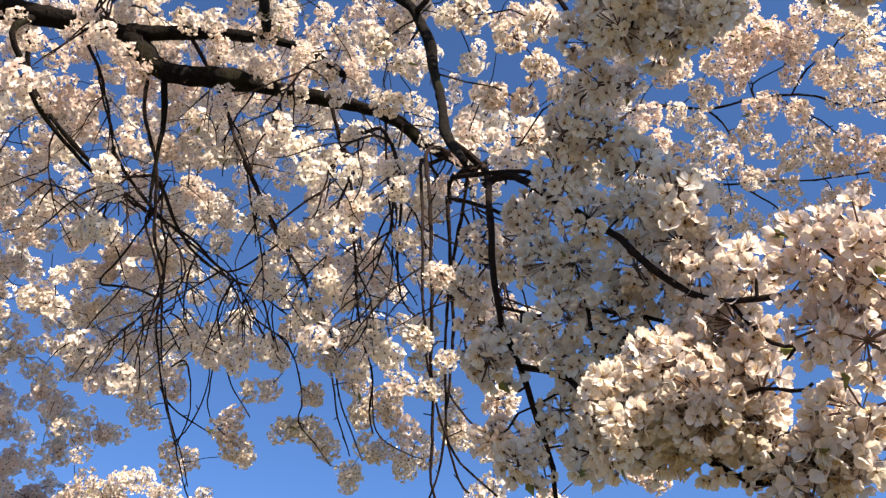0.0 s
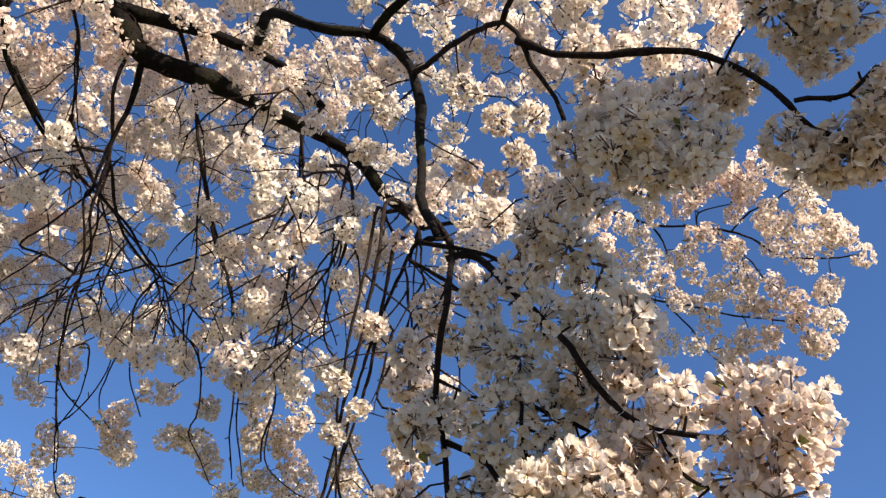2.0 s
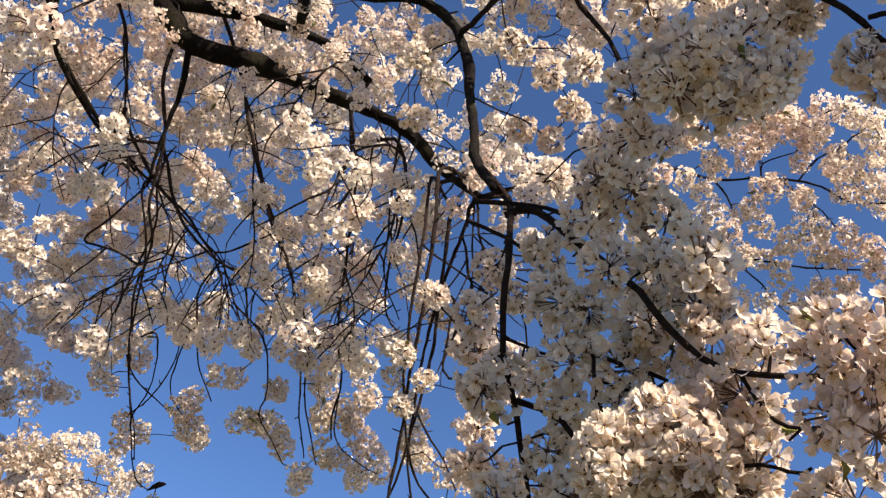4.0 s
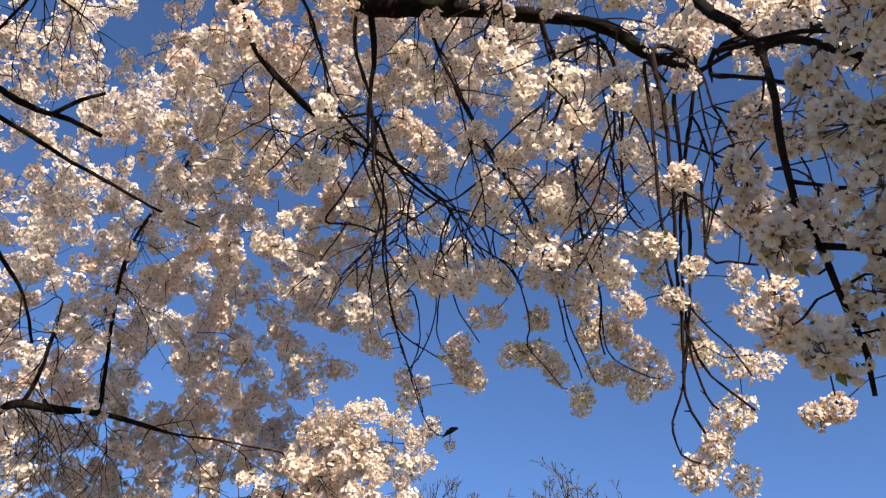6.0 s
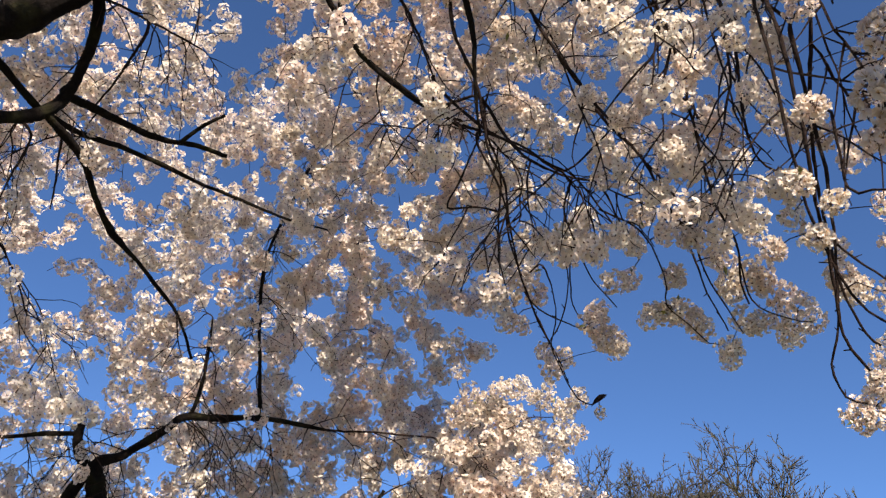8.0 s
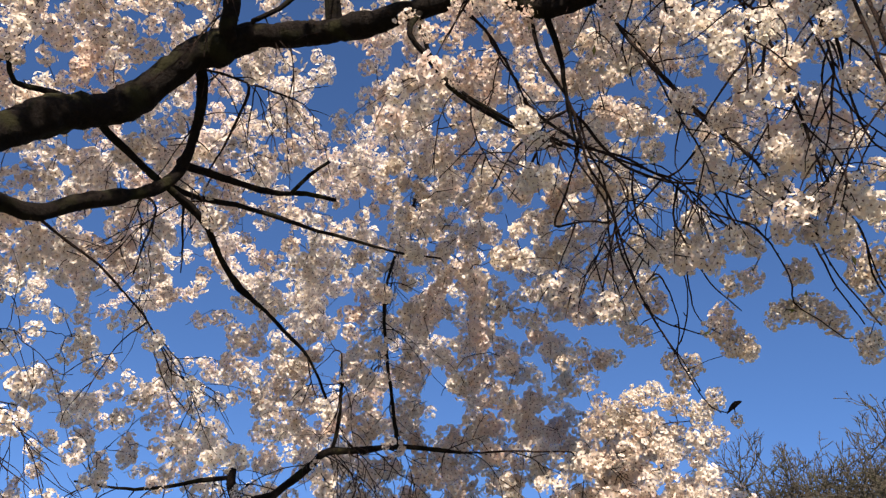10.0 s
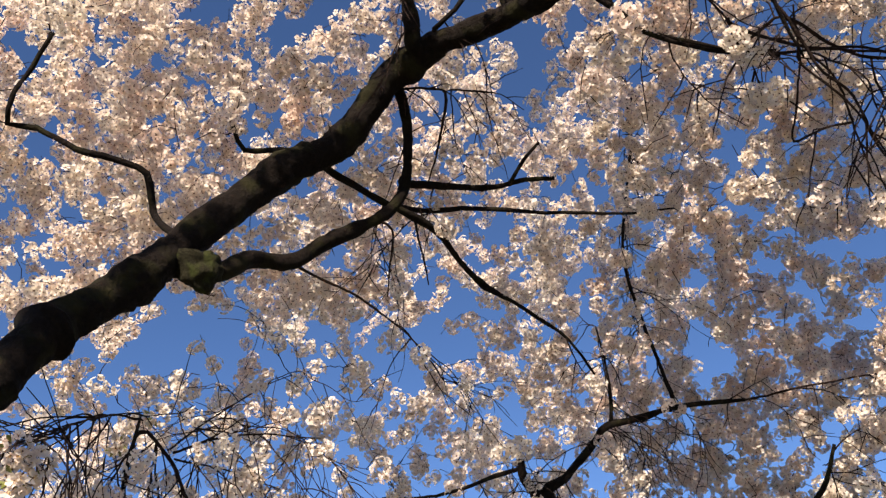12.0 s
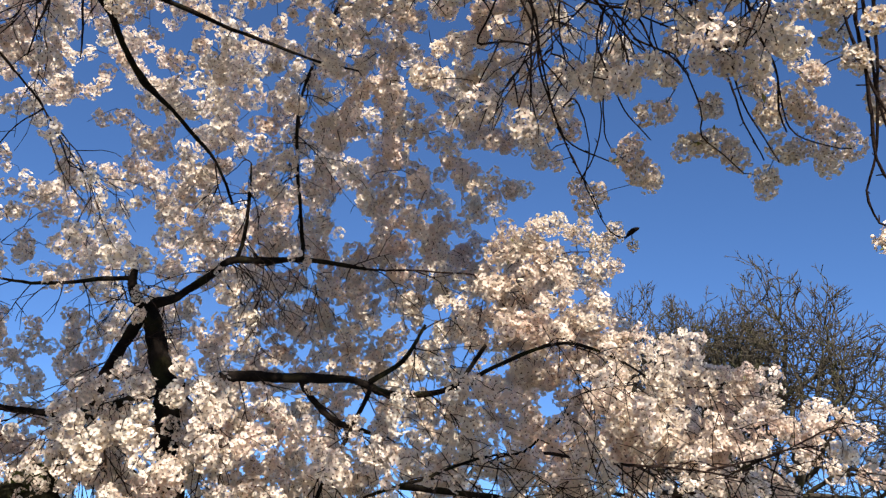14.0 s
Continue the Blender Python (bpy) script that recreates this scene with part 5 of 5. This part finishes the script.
grow(B, cloud((-3.83, 4.43, 3.38), (0.9, 0.6, 0.55), 100, beyond), "far", 0.12, 0.95)
grow(B, cloud((-2.7, 4.6, 4.1), (0.6, 0.6, 0.6), 70), "far", 0.12, 0.95)
grow(B, cloud((-2.4, 4.8, 3.5), (1.1, 0.8, 0.7), 240, beyond), "far", 0.11, 0.95)
grow(B, cloud((-3.2, 4.6, 2.6), (2.0, 1.0, 0.75), 430, beyond), "far", 0.10, 1.0)
grow(B, cloud((-1.6, 4.7, 2.5), (1.3, 0.8, 0.7), 380, roof), "far", 0.10, 1.0)
grow(B, cloud((-4.4, 3.6, 2.5), (1.4, 0.9, 0.8), 300, beyond), "far", 0.11, 1.0)
grow(B, cloud((-3.42, 3.17, 2.38), (0.6, 0.25, 0.42), 90), "far", 0.11, 1.0)
# two small patches added high up as sun blockers, not seen themselves
grow(A, cloud((-0.21, 2.20, 6.70), (0.5, 0.4, 0.3), 60), "high", 0.12, 1.0)
grow(A, cloud((0.04, 2.43, 6.59), (0.5, 0.4, 0.3), 60), "high", 0.12, 1.0)
grow(A, cloud((-1.53, 3.32, 4.62), (0.55, 0.5, 0.4), 40, behind), "far", 0.12, 0.9)
# sparse unseen patch, added to dim the sprays under it
grow(A, cloud((0.3, 1.1, 6.2), (0.9, 0.7, 0.35), 22), "high", 0.13, 1.0)
grow(A, cloud((-1.92, 3.40, 5.11), (0.5, 0.5, 0.4), 32, behind), "far", 0.12, 0.9)
grow(A, cloud((-1.50, 3.83, 4.50), (0.4, 0.5, 0.35), 32, behind), "far", 0.12, 0.9)
# next three: added to the right and behind, to block sun and sky light
grow(A, cloud((2.05, 1.40, 6.0), (0.45, 0.4, 0.3), 35), "high", 0.12, 1.0)
grow(A, cloud((-1.2, -1.6, 4.4), (1.8, 1.0, 0.9), 120), "high", 0.12, 1.0)
grow(A, cloud((0.5, -1.0, 4.6), (1.0, 0.7, 0.5), 70), "high", 0.12, 1.0)
grow(A, cloud((-3.95, 0.75, 5.68), (0.9, 0.9, 0.8), 150, far_side), "far", 0.12, 0.95)
grow(A, cloud((-4.42, 0.40, 5.25), (0.7, 0.9, 0.8), 110, far_side), "far", 0.12, 0.95)
for place in ((-4.19, 1.06, 4.41), (-4.51, 0.77, 3.99), (-3.30, 1.65, 5.15), (-3.51, 2.08, 4.69), (-3.72, 1.07, 4.98), (-3.95, 1.38, 4.36)):
    grow(A, cloud(place, (0.5, 0.5, 0.45), 48, far_side), "far", 0.12, 0.95)
grow(B, cloud((-1.93, 4.47, 4.43), (0.45, 0.5, 0.4), 50), "far", 0.12, 0.95)
grow(B, cloud((-1.75, 4.50, 3.24), (0.5, 0.4, 0.45), 150, roof), "far", 0.09, 1.0)
grow(B, cloud((-1.10, 4.69, 2.50), (0.6, 0.4, 0.3), 120, roof), "far", 0.09, 1.0)
grow(B, cloud((-2.9, 3.75, 2.22), (0.9, 0.35, 0.24), 45, roof), "far", 0.10, 0.95)
grow(B, cloud((-3.25, 4.1, 3.75), (0.8, 0.6, 0.6), 55, beyond), "far", 0.11, 0.95)
grow(B, cloud((-2.3, 4.4, 4.3), (0.7, 0.5, 0.5), 50), "far", 0.11, 0.95)
grow(B, cloud((-3.0, 3.62, 4.35), (0.6, 0.35, 0.5), 45), "far", 0.12, 0.9)
grow(C, cloud((-4.8, 1.6, 3.4), (1.4, 1.5, 0.9), 250), "far", 0.13, 0.75)

for tree in (A, B, C):
    finish(tree)


# ---- bare trees far off ----
def bare_tree(foot, height, wide, low, spread, seed, label):
    """A leafless tree: sinuous limbs that fork again and again into fine upturned twigs, within a lumpy dome."""
    r = random.Random(seed)
    root = tagged(new("bare_tree"), label, "tree", "bare trees beyond the lawn")
    root.location = foot
    base = low * height
    trunk, limbs = Build(), Build()
    r0 = 0.021 * height
    stem = [np.array((r.gauss(0, 0.05) * k, r.gauss(0, 0.05) * k, -0.2 + (base + 0.2) * k / 6)) for k in range(7)]
    tube(trunk, stem, np.linspace(r0, 0.72 * r0, 7), 10, 0, 0.03)

    def room(p):
        lump = 1 + 0.13 * noise.noise(Vector(p) * 0.34 + Vector((seed, 0, 0))) + 0.07 * noise.noise(Vector(p) * 1.1)
        up = (p[2] - base) / (height - base)
        return ((p[0] ** 2 + p[1] ** 2) / wide ** 2) ** 1.25 + max(0.0, up) ** 2.6 < lump * lump and up > -0.16

    todo = []
    for k in range(spread):
        a, lean = k * 2.4 + r.uniform(-0.3, 0.3), r.uniform(0.40, 1.30) if k else 0.1
        at = stem[6] - np.array((0, 0, r.uniform(0, 0.22) * base)) if k else stem[6]
        todo.append((at, np.array((math.cos(a) * math.sin(lean), math.sin(a) * math.sin(lean), math.cos(lean))), r0 * r.uniform(0.36, 0.50)))
    while todo:
        p, d, thick = todo.pop()
        length = 2.5 * (thick / 0.17) ** 0.58 * r.uniform(0.7, 1.3)
        n = max(2, int(length / (0.42 if thick > 0.02 else 0.28)))
        line = [p]
        for _ in range(n):
            d = d + np.array([r.gauss(0, 0.25), r.gauss(0, 0.25), r.gauss(0.06, 0.20)])
            d /= np.linalg.norm(d)
            p = p + d * length / n
            line.append(p)
            if not room(p):
                break
        out = not room(p)
        tip = thick * 0.80 if not out else 0.006
        tube(limbs, line, np.maximum(0.019, np.linspace(thick, tip, len(line))), 6 if thick > 0.07 else 4 if thick > 0.03 else 3)
        if thick < 0.05:                                   # fine twigs along it
            for q in line[1:]:
                w = d + np.array([r.gauss(0, 0.5), r.gauss(0, 0.5), r.gauss(0.3, 0.35)])
                w = w / np.linalg.norm(w) * r.uniform(0.10, 0.26)
                tube(limbs, [q, q + w], [0.016, 0.009], 3)
        if out or thick < 0.0122:                          # it ends in twigs
            for _ in range(2):
                w = d + np.array([r.gauss(0, 0.35), r.gauss(0, 0.35), r.gauss(0.1, 0.3)])
                tube(limbs, [p, p + w / np.linalg.norm(w) * r.uniform(0.14, 0.34)], [0.015, 0.008], 3)
            continue
        for share, turn in ((r.uniform(0.71, 0.81), r.uniform(0.15, 0.50)), (r.uniform(0.55, 0.72), r.uniform(0.45, 1.0))):
            w = np.cross(d, [r.gauss(0, 1) for _ in range(3)])
            w /= np.linalg.norm(w)
            todo.append((p, d * math.cos(turn) + w * math.sin(turn), thick * share))
    for one, name in ((trunk, "trunk"), (limbs, "branchwork")):
        ob = part(name, one.mesh(name, [GREY_BARK], smooth=True), root)
        if name == "branchwork":
            tagged(ob, "bare grey-brown winter branches", kind="stuff")


bare_tree((-5.2, 44.6, 0), 18.9, 6.8, 0.36, 14, 3, "tall bare winter tree with spreading grey-brown branches")
bare_tree((-9.8, 47.5, 0), 20.1, 6.4, 0.38, 17, 5, "bare winter tree with dense fine branches")
bare_tree((1.6, 44.0, 0), 14.2, 5.4, 0.3, 9, 8, "lower bare winter tree with wide branches")
